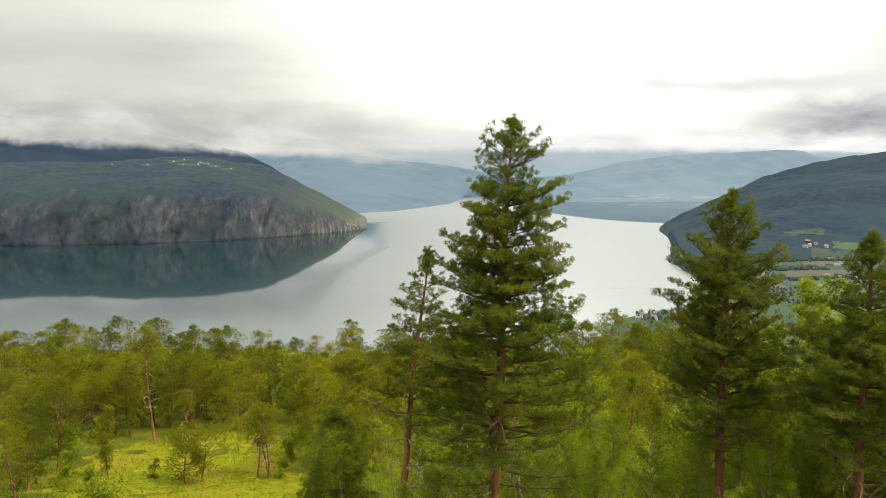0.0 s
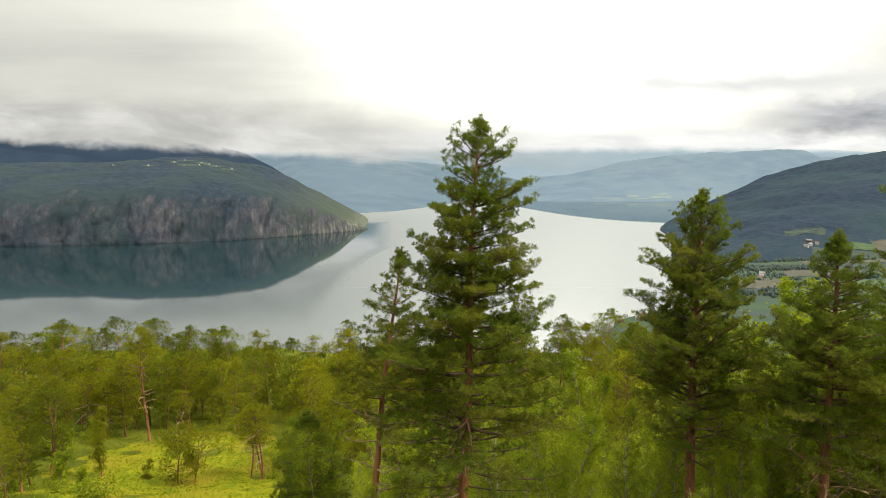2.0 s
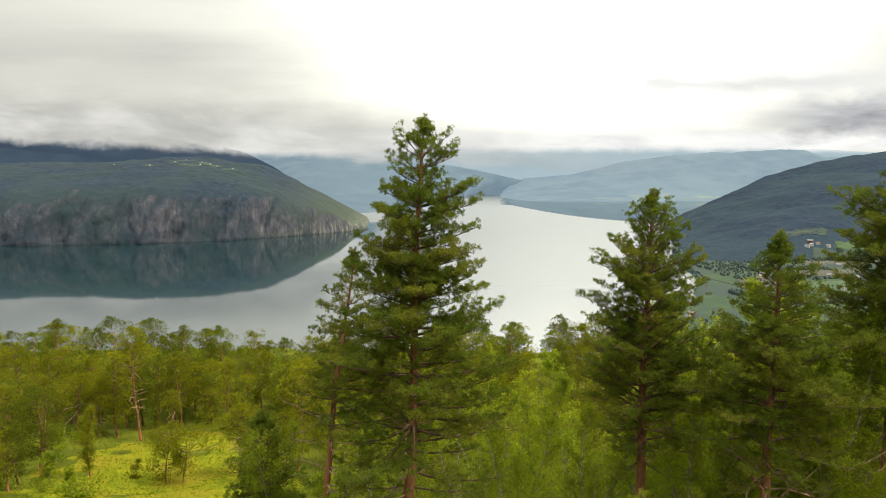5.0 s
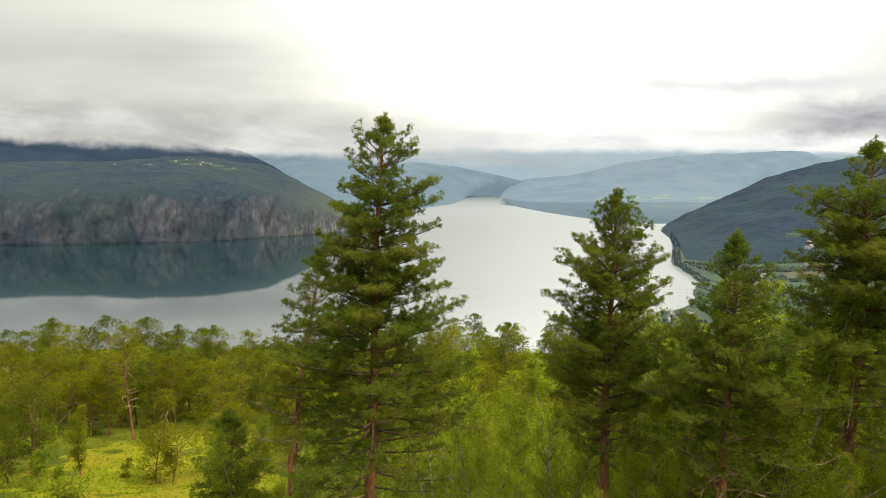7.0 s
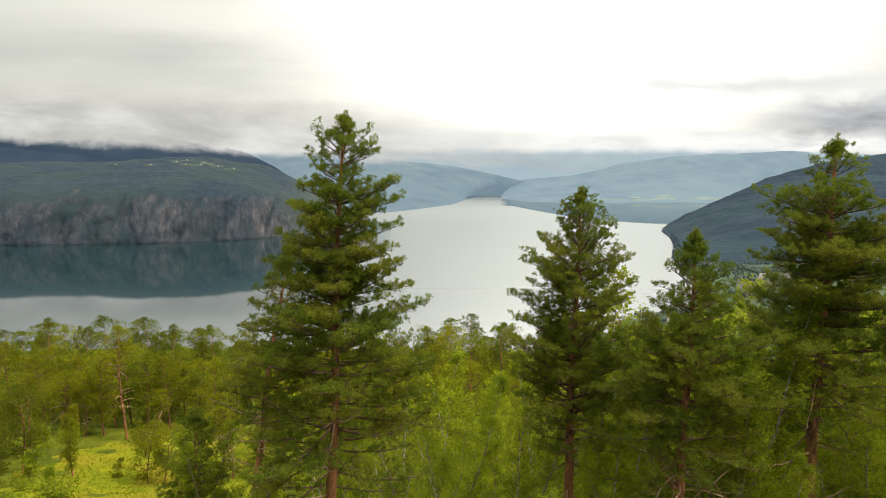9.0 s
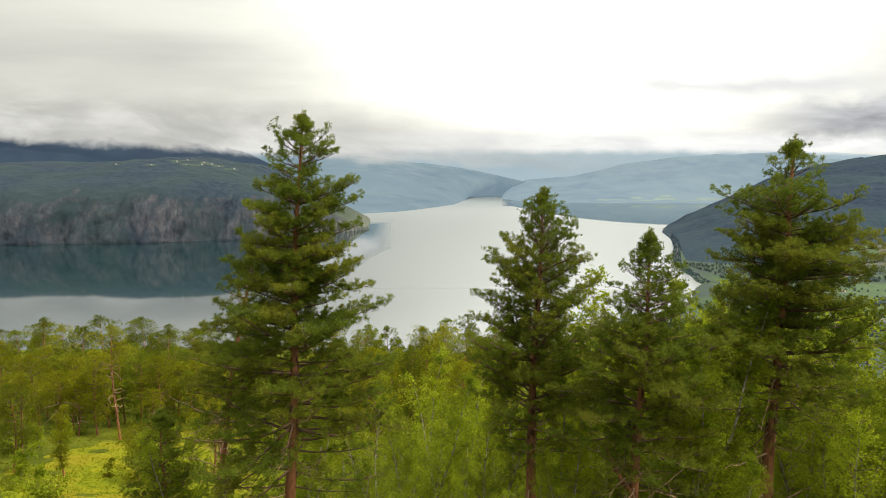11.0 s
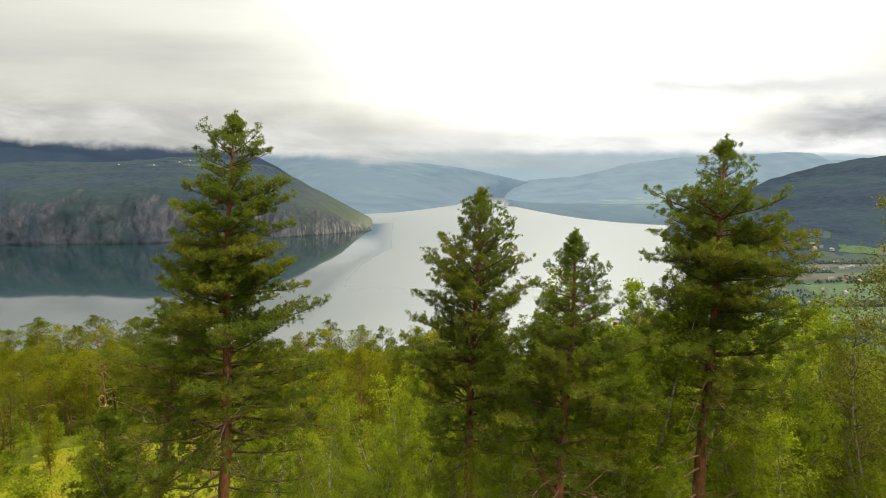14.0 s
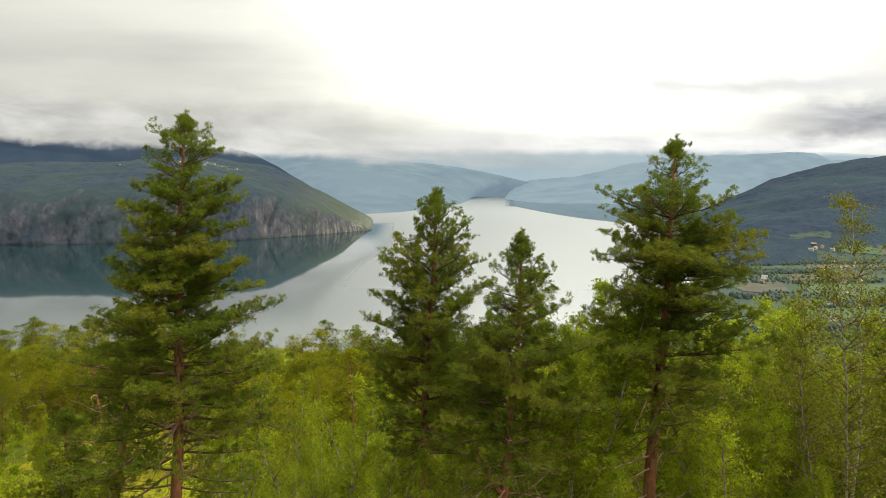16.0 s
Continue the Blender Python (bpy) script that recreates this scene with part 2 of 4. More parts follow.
    tail[..., 2] -= 40 + 0.6 * np.abs(tail[..., 2])
    under = P[:, :1].copy()
    under[..., 2] -= 12
    return np.concatenate([under, P, tail], 1)


M_WATER = bpy.data.materials.new("fjord_water")


def build_water():
    M_WATER.use_nodes = True
    nt = M_WATER.node_tree
    N, L = nt.nodes.new, nt.links.new
    p = nt.nodes["Principled BSDF"]
    p.inputs["Base Color"].default_value = (0.007, 0.021, 0.027, 1)
    p.inputs["IOR"].default_value = 3.8
    co = N("ShaderNodeTexCoord")
    mp = N("ShaderNodeMapping")
    mp.inputs["Scale"].default_value = (1, 0.35, 1)
    L(co.outputs["Object"], mp.inputs[0])
    n = N("ShaderNodeTexNoise")
    n.inputs["Scale"].default_value, n.inputs["Detail"].default_value = 0.08, 5
    L(mp.outputs[0], n.inputs["Vector"])
    # calm under headland and far hill, rough between; zones fitted to the camera's view
    far = N("ShaderNodeSeparateXYZ")
    L(co.outputs["Object"], far.inputs[0])

    def span(v, a, c, lo, hi):
        mr = N("ShaderNodeMapRange")
        mr.interpolation_type = "LINEAR" if lo > hi else "SMOOTHSTEP"
        mr.inputs["From Min"].default_value, mr.inputs["From Max"].default_value = a, c
        mr.inputs["To Min"].default_value, mr.inputs["To Max"].default_value = lo, hi
        L(v, mr.inputs["Value"])
        return mr.outputs[0]
    bearing = N("ShaderNodeMath")
    bearing.operation = "DIVIDE"
    L(far.outputs[0], bearing.inputs[0])
    L(far.outputs[1], bearing.inputs[1])
    def m(op, a, c):
        n_ = N("ShaderNodeMath")
        n_.operation = op
        for k, v in enumerate((a, c)):
            L(v, n_.inputs[k])
        return n_.outputs[0]
    y_, side = far.outputs[1], bearing.outputs[0]
    # the calm lane starts further out towards the open fjord, fitting the view
    lane = N("ShaderNodeMath")
    lane.operation = "EXPONENT"
    L(span(side, 0.11, 0.56, 0.0, -5.0), lane.inputs[0])
    near_edge = N("ShaderNodeMath")
    near_edge.operation = "MULTIPLY_ADD"
    L(lane.outputs[0], near_edge.inputs[0])
    near_edge.inputs[1].default_value, near_edge.inputs[2].default_value = 1280, 1620
    calm = m("MULTIPLY", span(m("SUBTRACT", y_, near_edge.outputs[0]), -50, 50, 0.0, 1.0), span(side, 0.08, 0.12, 0.0, 1.0))
    # the calm zone by the headland narrows shorewards to fit its reflection in view
    skewed_side = m("ADD", side, span(y_, 300, 1060, 0.175, 0.0))
    sound = m("MULTIPLY", span(y_, 350, 900, 0.5, 1.0), span(skewed_side, -0.142, -0.070, 0.0, 1.0))
    ruffle = m("SUBTRACT", m("MAXIMUM", sound, span(y_, 1560, 1800, 0.0, 1.0)), calm)
    L(span(ruffle, 0.0, 1.0, 0.04, 0.30), p.inputs["Roughness"])
    b = N("ShaderNodeBump")
    b.inputs["Strength"].default_value, b.inputs["Distance"].default_value = 0.05, 0.3
    L(n.outputs["Fac"], b.inputs["Height"])
    L(b.outputs[0], p.inputs["Normal"])


build_water()
wx, wy = np.linspace(-5000, 5000, 21), np.linspace(-500, 4995, 21)
WX, WY = np.meshgrid(wx, wy, indexing="ij")
water = part("water", grid_mesh("water", np.stack([WX, WY, 0 * WX], -1)), M_WATER)
tagged(water, "calm grey-teal fjord water mirroring cliffs and clouds", "water", kind="structure")



def slope_material(name, wood, rock):
    """Woods on the gentle slopes, streaked rock where the ground is steep."""
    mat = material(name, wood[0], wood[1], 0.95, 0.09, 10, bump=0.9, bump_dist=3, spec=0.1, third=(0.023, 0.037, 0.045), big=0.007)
    nt = mat.node_tree
    N, L = nt.nodes.new, nt.links.new
    p = nt.nodes["Principled BSDF"]
    old = p.inputs["Base Color"].links[0].from_socket
    co = N("ShaderNodeTexCoord")

    def streak(scale_v, stretch, lo, hi, detail=7):
        mp = N("ShaderNodeMapping")
        mp.inputs["Scale"].default_value = stretch
        mp.inputs["Rotation"].default_value = (0, radians(24), 0)
        L(co.outputs["Object"], mp.inputs[0])
        n = N("ShaderNodeTexNoise")
        n.inputs["Scale"].default_value, n.inputs["Detail"].default_value = scale_v, detail
        n.inputs["Roughness"].default_value, n.inputs["Distortion"].default_value = 0.68, 0.5
        L(mp.outputs[0], n.inputs["Vector"])
        mr = N("ShaderNodeMapRange")
        mr.inputs["From Min"].default_value, mr.inputs["From Max"].default_value = lo, hi
        L(n.outputs["Fac"], mr.inputs["Value"])
        return mr.outputs[0]
    tone = streak(0.11, (1.0, 0.8, 0.34), 0.36, 0.72, 10)
    mx = N("ShaderNodeMix")
    mx.data_type = "RGBA"
    L(tone, mx.inputs[0])
    mx.inputs[6].default_value, mx.inputs[7].default_value = (*rock[0], 1), (*rock[1], 1)
    pale = streak(0.08, (1.0, 0.8, 0.22), 0.62, 0.80, 7)
    mp2 = N("ShaderNodeMix")
    mp2.data_type = "RGBA"
    L(pale, mp2.inputs[0])
    L(mx.outputs[2], mp2.inputs[6])
    mp2.inputs[7].default_value = (0.230, 0.215, 0.225, 1)
    geo = N("ShaderNodeNewGeometry")
    sep = N("ShaderNodeSeparateXYZ")
    L(geo.outputs["Normal"], sep.inputs[0])
    s = N("ShaderNodeMapRange")
    s.inputs["From Min"].default_value, s.inputs["From Max"].default_value = 0.72, 0.45
    L(sep.outputs[2], s.inputs["Value"])
    patch = streak(0.011, (1, 1, 1.3), 0.38, 0.60, 10)
    mul = N("ShaderNodeMath")
    mul.operation = "MULTIPLY"
    L(s.outputs[0], mul.inputs[0])
    L(patch, mul.inputs[1])
    fin = N("ShaderNodeMix")
    fin.data_type = "RGBA"
    L(mul.outputs[0], fin.inputs[0])
    # woods on the end of the point lightened and yellowed: sunlight put into colour
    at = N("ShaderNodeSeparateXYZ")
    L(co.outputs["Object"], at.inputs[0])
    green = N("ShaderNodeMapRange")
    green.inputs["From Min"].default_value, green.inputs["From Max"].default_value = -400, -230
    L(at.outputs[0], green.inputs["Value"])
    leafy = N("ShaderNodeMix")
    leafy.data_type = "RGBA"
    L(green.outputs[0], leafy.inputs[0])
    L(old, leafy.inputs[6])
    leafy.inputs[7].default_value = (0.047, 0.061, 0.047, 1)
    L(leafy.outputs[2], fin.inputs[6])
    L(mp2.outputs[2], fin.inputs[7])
    # bare pale slabs just above the water; sunlight on the point is painted in
    low = N("ShaderNodeMapRange")
    low.inputs["From Min"].default_value, low.inputs["From Max"].default_value = 34, 14
    L(at.outputs[2], low.inputs["Value"])
    slab = streak(0.12, (1.0, 0.9, 0.16), 0.48, 0.66, 9)
    bare = green.outputs[0]
    for v in (low.outputs[0], slab):
        n = N("ShaderNodeMath")
        n.operation = "MULTIPLY"
        L(bare, n.inputs[0])
        L(v, n.inputs[1])
        bare = n.outputs[0]
    end = N("ShaderNodeMix")
    end.data_type = "RGBA"
    L(bare, end.inputs[0])
    L(fin.outputs[2], end.inputs[6])
    end.inputs[7].default_value = (0.20, 0.19, 0.178, 1)
    L(end.outputs[2], p.inputs["Base Color"])
    return mat


# headland and mountain woods tinted blue: distance haze put into their colours
M_HEAD = slope_material("hazed_wooded_cliff", ((0.014, 0.024, 0.040), (0.027, 0.040, 0.059)), ((0.025, 0.033, 0.049), (0.100, 0.095, 0.113)))
M_RIGHT = material("hazed_wooded_mountainside", (0.012, 0.022, 0.041), (0.025, 0.038, 0.058), 0.95, 0.07, 10, bump=0.9, bump_dist=4, spec=0.05, third=(0.023, 0.039, 0.053), big=0.005)
# blue emission paints the haze onto the far ridges
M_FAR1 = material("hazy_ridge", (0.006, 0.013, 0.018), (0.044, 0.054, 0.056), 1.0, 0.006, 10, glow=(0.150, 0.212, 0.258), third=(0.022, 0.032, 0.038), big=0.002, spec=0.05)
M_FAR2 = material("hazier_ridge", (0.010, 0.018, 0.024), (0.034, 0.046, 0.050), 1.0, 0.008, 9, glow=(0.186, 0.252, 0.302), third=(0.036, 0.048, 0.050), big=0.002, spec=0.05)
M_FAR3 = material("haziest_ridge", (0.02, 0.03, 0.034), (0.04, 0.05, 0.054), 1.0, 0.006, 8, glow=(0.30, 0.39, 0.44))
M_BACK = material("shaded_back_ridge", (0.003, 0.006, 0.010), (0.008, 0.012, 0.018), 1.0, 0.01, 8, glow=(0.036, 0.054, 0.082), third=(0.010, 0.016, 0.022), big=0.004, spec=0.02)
# valley field colours lowered to stand in for cloud shade
M_FIELD = material("shaded_green_field", (0.030, 0.056, 0.026), (0.050, 0.082, 0.034), 0.95, 0.08, 6)
M_FIELD_TAN = material("shaded_mown_field", (0.040, 0.042, 0.034), (0.066, 0.064, 0.046), 0.95, 0.08, 6)
M_FIELD_DULL = material("shaded_pasture", (0.018, 0.032, 0.027), (0.030, 0.046, 0.034), 0.95, 0.08, 6)
# far field, with haze in its glow as well
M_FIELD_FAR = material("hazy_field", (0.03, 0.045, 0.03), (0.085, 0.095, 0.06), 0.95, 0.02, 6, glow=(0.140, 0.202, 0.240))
M_ROAD = material("grey_asphalt_road", (0.035, 0.038, 0.042), (0.06, 0.06, 0.062), 0.9, 0.5, 4)

HEAD_FOOT = [(-185, 1462, 0), (-250, 1380, 0), (-431, 1189, 0), (-600, 1120, 0), (-804, 1087, 0), (-1150, 1060, 0), (-1700, 1050, 0)]
HEAD_CREST = [(-200, 1490, 4), (-240, 1530, 36), (-271, 1540, 62), (-328, 1540, 95), (-385, 1540, 124), (-457, 1540, 152), (-528, 1540, 165), (-614, 1540, 176), (-701, 1540, 177), (-759, 1540, 171), (-846, 1500, 163), (-1037, 1440, 156), (-1700, 1400, 168)]


def cliff_curve(w):
    return np.interp(w, [0, 0.012, 0.04, 0.08, 0.12, 0.17, 0.24, 0.38, 0.6, 0.85, 1], [0, 0.12, 0.34, 0.50, 0.58, 0.63, 0.68, 0.76, 0.88, 0.97, 1])


def headland_points():
    P = loft("headland", HEAD_FOOT, HEAD_CREST, 560, 150, cliff_curve, 8, 90, 21)
    u = np.linspace(0, 40, 560)[:, None]
    slant = u + P[..., 2] * 0.011
    # buttresses and leaning gullies on the steep part
    gully = np.clip(np.abs(fbm(slant, 0 * P[..., 0], 1.7, 2, 14)) - 0.02, 0, 0.4)
    steep = smooth(-11, -1, P[..., 2]) * (1 - smooth(70, 125, P[..., 2]))
    steep = steep * smooth(35, 150, u * 25)
    # long clefts leaning up the wall
    for c, wide, deep in ((11.3, 0.25, 10), (16.6, 0.22, 12), (20.6, 0.42, 46), (24.6, 0.25, 10)):
        P[..., 1] += deep * np.exp(-((slant - c) / wide) ** 2) * smooth(-2, 14, P[..., 2]) * (1 - smooth(95, 140, P[..., 2]))
    P[..., 1] += steep * (-60 * gully + 12 * fbm(slant, 0 * P[..., 0], 3.1, 2, 4) + 11 * fbm(slant, P[..., 2] * 0.012, 0.6, 3, 44) + 3 * fbm(slant * 3, P[..., 2] * 0.08, 0.5, 3, 45))
    P[..., 2] += smooth(30, 60, P[..., 2]) * smooth(50, 200, u * 25) * 10 * fbm(slant, 0 * P[..., 0], 1.4, 3, 52) * (1 - smooth(95, 140, P[..., 2]))
    P[..., 2] += smooth(40, 100, P[..., 2]) * 3.5 * fbm(P[..., 0], P[..., 1], 40, 3, 47)
    return P


HP = headland_points()
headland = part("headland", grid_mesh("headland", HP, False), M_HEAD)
tagged(headland, "dark wooded headland with grey rock cliffs falling into the fjord", "headland", kind="structure")
RP = loft("r", [(705, 1835, 0), (640, 1720, 0), (568, 1560, 0), (520, 1440, 0), (478, 1270, 0), (412, 1060, 1), (356, 890, 1), (430, 835, 2), (560, 880, 3), (700, 930, 4), (1000, 930, 5), (1700, 900, 6)],
          [(716, 1850, 3), (740, 1850, 16), (769, 1850, 32), (887, 1850, 82), (987, 1850, 132), (1054, 1850, 155), (1138, 1850, 175), (1223, 1850, 190), (1337, 1850, 206), (1800, 1900, 245), (2600, 1900, 280)],
          300, 100, lambda w: w ** 1.05, 13, 100, 41, 60)
RP[..., 2] += smooth(4, 20, RP[..., 2]) * 4 * fbm(RP[..., 0], RP[..., 1], 70, 3, 49)
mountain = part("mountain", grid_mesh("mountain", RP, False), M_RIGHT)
tagged(mountain, "dark forested mountainside above the valley and shore road", "mountain", kind="structure")


def woods(name, sheet, count, rows, mat, seed, size=(5, 10), keep=None):
    """Far woods: many small uneven crowns over a slope."""
    rng = np.random.default_rng(seed)
    n, m_ = sheet.shape[:2]
    i, j = rng.integers(0, n - 1, count), rng.integers(rows[0], rows[1], count)
    a, c = rng.random((count, 1)), rng.random((count, 1))
    at = sheet[i, j] * (1 - a) * (1 - c) + sheet[i + 1, j] * a * (1 - c) + sheet[i, j + 1] * (1 - a) * c + sheet[i + 1, j + 1] * a * c
    at = at[at[:, 2] > 3]
    if keep is not None:
        at = at[keep(at)]
    k = len(at)
    h = (size[0] + (size[1] - size[0]) * rng.random(k))[:, None]
    ang = np.linspace(0, 2 * np.pi, 5, endpoint=False) + 0.3 * rng.random((k, 1))
    rings = []
    for lev, rad in ((-0.15, 0.42), (0.5, 0.40)):
        rr = rad * h * (0.7 + 0.6 * rng.random((k, 5)))
        rings.append(np.stack([at[:, :1] + rr * np.cos(ang), at[:, 1:2] + rr * np.sin(ang), at[:, 2:] + lev * h + 0.12 * h * rng.normal(size=(k, 5))], -1))
    tip = (at + np.concatenate([0 * h, 0 * h, h], 1))[:, None]
    V = np.concatenate(rings + [tip], 1)
    f = []
    for q in range(5):
        w = (q + 1) % 5
        f += [(q, w, 5 + w), (q, 5 + w, 5 + q)]
    f += [(5 + q, 5 + (q + 1) % 5, 10) for q in range(5)]
    F = (np.arange(k)[:, None, None] * 11 + np.array(f)[None]).reshape(-1, 3)
    return part(name, raw_mesh(name, V.reshape(-1, 3), F), mat)


def patch_of(sheet, u0, u1, w0, w1, lift, mat, name="field"):
    """A patch of a slope's own surface, laid a little above it, with wavering edges."""
    n, m_ = sheet.shape[:2]
    uu, ww = np.linspace(u0, u1, 60), np.linspace(w0, w1, 22)
    U, W = np.meshgrid(uu, ww, indexing="ij")
    U = U + (u1 - u0) * 0.10 * fbm(W * 0.9, U * 0, 1.5, 2, int(u0 * 7) % 90)
    W = W + (w1 - w0) * 0.22 * fbm(U * 0.6, W * 0, 3, 2, int(u1 * 5) % 90)
    i, j = np.clip(U.astype(int), 0, n - 2), np.clip(W.astype(int), 0, m_ - 2)
    a, c = (U - i)[..., None], (W - j)[..., None]
    P_ = sheet[i, j] * (1 - a) * (1 - c) + sheet[i + 1, j] * a * (1 - c) + sheet[i, j + 1] * (1 - a) * c + sheet[i + 1, j + 1] * a * c
    P_[..., 2] += lift
    return part(name, grid_mesh(name, P_), mat), P_


lin = lambda w: w ** 0.9
P = loft("b", [(-3600, 2150, 0), (-1500, 2150, 0), (-580, 2450, 0)],
         [(-3600, 2600, 380), (-1934, 2600, 360), (-1438, 2600, 350), (-1184, 2600, 318), (-1000, 2600, 280), (-850, 2600, 232), (-740, 2600, 178), (-650, 2600, 115), (-560, 2600, 5)], 240, 40, lin, 7, 160, 51)
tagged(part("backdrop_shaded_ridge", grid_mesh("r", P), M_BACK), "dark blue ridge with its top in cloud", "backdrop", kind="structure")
# near foot fits the view: its lower slope stands in for the ridge's reflection
F1 = loft("f1", [(-2600, 4500, 0), (-1300, 4300, 0), (-640, 2700, 0), (-415, 2050, 0), (-303, 2180, 0), (-191, 2310, 0), (-93, 2600, 0), (33, 3040, 0), (110, 3700, 0), (160, 4500, 0), (330, 4670, 0), (900, 4680, 0)],
          [(-2600, 4700, 340), (-1618, 4700, 366), (-1179, 4700, 358), (-829, 4700, 324), (-611, 4700, 303), (-392, 4700, 269), (-173, 4700, 248), (47, 4700, 227), (222, 4700, 201), (398, 4700, 167), (574, 4700, 128), (751, 4700, 76), (900, 4700, 5)], 300, 60, lambda w: w ** 1.15, 12, 420, 61, 60)
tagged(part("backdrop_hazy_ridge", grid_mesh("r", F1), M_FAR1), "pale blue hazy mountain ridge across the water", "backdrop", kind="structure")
F2 = loft("f2", [(375, 4150, 0), (410, 3800, 0), (460, 3480, 0), (656, 3320, 0), (974, 3330, 0), (1297, 3350, 0), (1784, 3400, 0), (3400, 3400, 0)],
          [(436, 4800, 2), (466, 4800, 52), (519, 4800, 97), (631, 4800, 129), (765, 4800, 138), (944, 4800, 156), (1166, 4800, 197), (1388, 4800, 255), (1609, 4800, 287), (1831, 4800, 318), (2274, 4800, 337), (2717, 4800, 356), (2860, 4800, 352), (2990, 4800, 305), (3464, 4800, 290)], 320, 60,
          lambda w: np.where(w < 0.22, 0.13 * w / 0.22, 0.13 + 0.87 * ((w - 0.22) / 0.78).clip(0, 1) ** 1.1), 13, 230, 71, 25)
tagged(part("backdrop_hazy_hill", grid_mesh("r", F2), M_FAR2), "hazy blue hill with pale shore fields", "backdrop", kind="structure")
P = loft("f3", [(-2000, 4900, 0), (3600, 4900, 0)], [(-2000, 4960, 430), (-875, 4960, 425), (48, 4960, 405), (740, 4960, 405), (1430, 4960, 400), (2347, 4960, 405), (3600, 4960, 340)], 240, 20, lin, 12, 300, 81, 20)
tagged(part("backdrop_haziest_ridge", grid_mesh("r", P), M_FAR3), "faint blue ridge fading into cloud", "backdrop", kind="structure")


def spot_on(sheet, x0, x1, w0, w1, mat, label, category="field", group="far shore fields"):
    """A patch of a slope between two x, over some of its rows."""
    row = sheet[:, int((w0 + w1) / 2), 0]
    u = [float(np.interp(x, row, np.arange(len(row)))) for x in (x0, x1)]
    ob, pts = patch_of(sheet, u[0], u[1], w0, w1, 1.5, mat)
    ob.name = category.replace(" ", "_")
    tagged(ob, label, category, group, kind="structure")
    return pts


for x0, x1, w0, w1 in ((860, 930, 7, 10), (940, 1030, 8, 10), (1050, 1180, 6, 9), (1080, 1150, 11, 14), (1200, 1330, 8, 12), (1340, 1420, 6, 8), (1440, 1640, 7, 12), (1250, 1340, 13, 16), (1680, 1800, 6, 9)):
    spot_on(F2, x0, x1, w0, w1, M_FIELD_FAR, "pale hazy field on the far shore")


# low cloud lying over the ridges
def cloud_material(name, dark, light, seed, low, high, wave=0.45):
    mat = bpy.data.materials.new(name)
    mat.use_nodes = True
    nt = mat.node_tree
    nt.nodes.clear()
    N, L = nt.nodes.new, nt.links.new
    out, co = N("ShaderNodeOutputMaterial"), N("ShaderNodeTexCoord")
    sep = N("ShaderNodeSeparateXYZ")
    L(co.outputs["Generated"], sep.inputs[0])

    def noise_of(scale_v, stretch, detail):
        mp = N("ShaderNodeMapping")
        mp.inputs["Scale"].default_value = stretch
        mp.inputs["Location"].default_value = (seed, seed * 0.3, seed * 0.7)
        L(co.outputs["Object"], mp.inputs[0])
        n = N("ShaderNodeTexNoise")
        n.inputs["Scale"].default_value, n.inputs["Detail"].default_value = scale_v, detail
        n.inputs["Roughness"].default_value, n.inputs["Distortion"].default_value = 0.55, 0.3
        L(mp.outputs[0], n.inputs["Vector"])
        return n.outputs["Fac"]

    def rng_of(v, a, b_, smooth_=True):
        mr = N("ShaderNodeMapRange")
        mr.interpolation_type = "SMOOTHSTEP" if smooth_ else "LINEAR"
        mr.inputs["From Min"].default_value, mr.inputs["From Max"].default_value = a, b_
        L(v, mr.inputs["Value"])
        return mr.outputs[0]

    def m(op, a, b_):
        n = N("ShaderNodeMath")
        n.operation = op
        for k, v in enumerate((a, b_)):
            if isinstance(v, (int, float)):
                n.inputs[k].default_value = v
            else:
                L(v, n.inputs[k])
        return n.outputs[0]
    wisp = noise_of(0.0050, (1, 1, 1.8), 8)
    z = m("ADD", sep.outputs[2], m("MULTIPLY", m("SUBTRACT", wisp, 0.5), wave))
    alpha = m("MULTIPLY", rng_of(z, low[0], low[1]), rng_of(z, high[1], high[0]))
    alpha = m("MULTIPLY", alpha, m("MULTIPLY", rng_of(sep.outputs[0], 0.0, 0.25), rng_of(sep.outputs[0], 1.0, 0.62)))
    ramp = N("ShaderNodeMix")
    ramp.data_type = "RGBA"
    L(rng_of(noise_of(0.0014, (1, 1, 4), 5), 0.36, 0.66), ramp.inputs[0])
    ramp.inputs[6].default_value, ramp.inputs[7].default_value = (*dark, 1), (*light, 1)
    em, tr, mx = N("ShaderNodeEmission"), N("ShaderNodeBsdfTransparent"), N("ShaderNodeMixShader")
    L(ramp.outputs[2], em.inputs[0])
    L(alpha, mx.inputs[0])
    L(tr.outputs[0], mx.inputs[1])
    L(em.outputs[0], mx.inputs[2])
    L(mx.outputs[0], out.inputs["Surface"])
    return mat


def cloud_sheet(x0, x1, z0, z1, y, mat, label, slant=0.0, wave=60):
    xs, zs = np.linspace(x0, x1, 24), np.linspace(z0, z1, 8)
    X, Z = np.meshgrid(xs, zs, indexing="ij")
    ob = part("backdrop_low_cloud", grid_mesh("low_cloud", np.stack([X - x1, wave * np.sin(X / 500), Z], -1)), mat, loc=(x1, y, 0))
    ob.rotation_euler.y = math.atan(slant)
    tagged(ob, label, "backdrop", kind="structure")


cloud_sheet(-4600, 1200, 62, 512, 2420, cloud_material("grey_cloud_bank", (0.43, 0.428, 0.405), (0.70, 0.695, 0.66), 2.0, (0.10, 0.19), (0.30, 0.80), 0.20), "grey cloud bank resting on the ridge", 0.050)
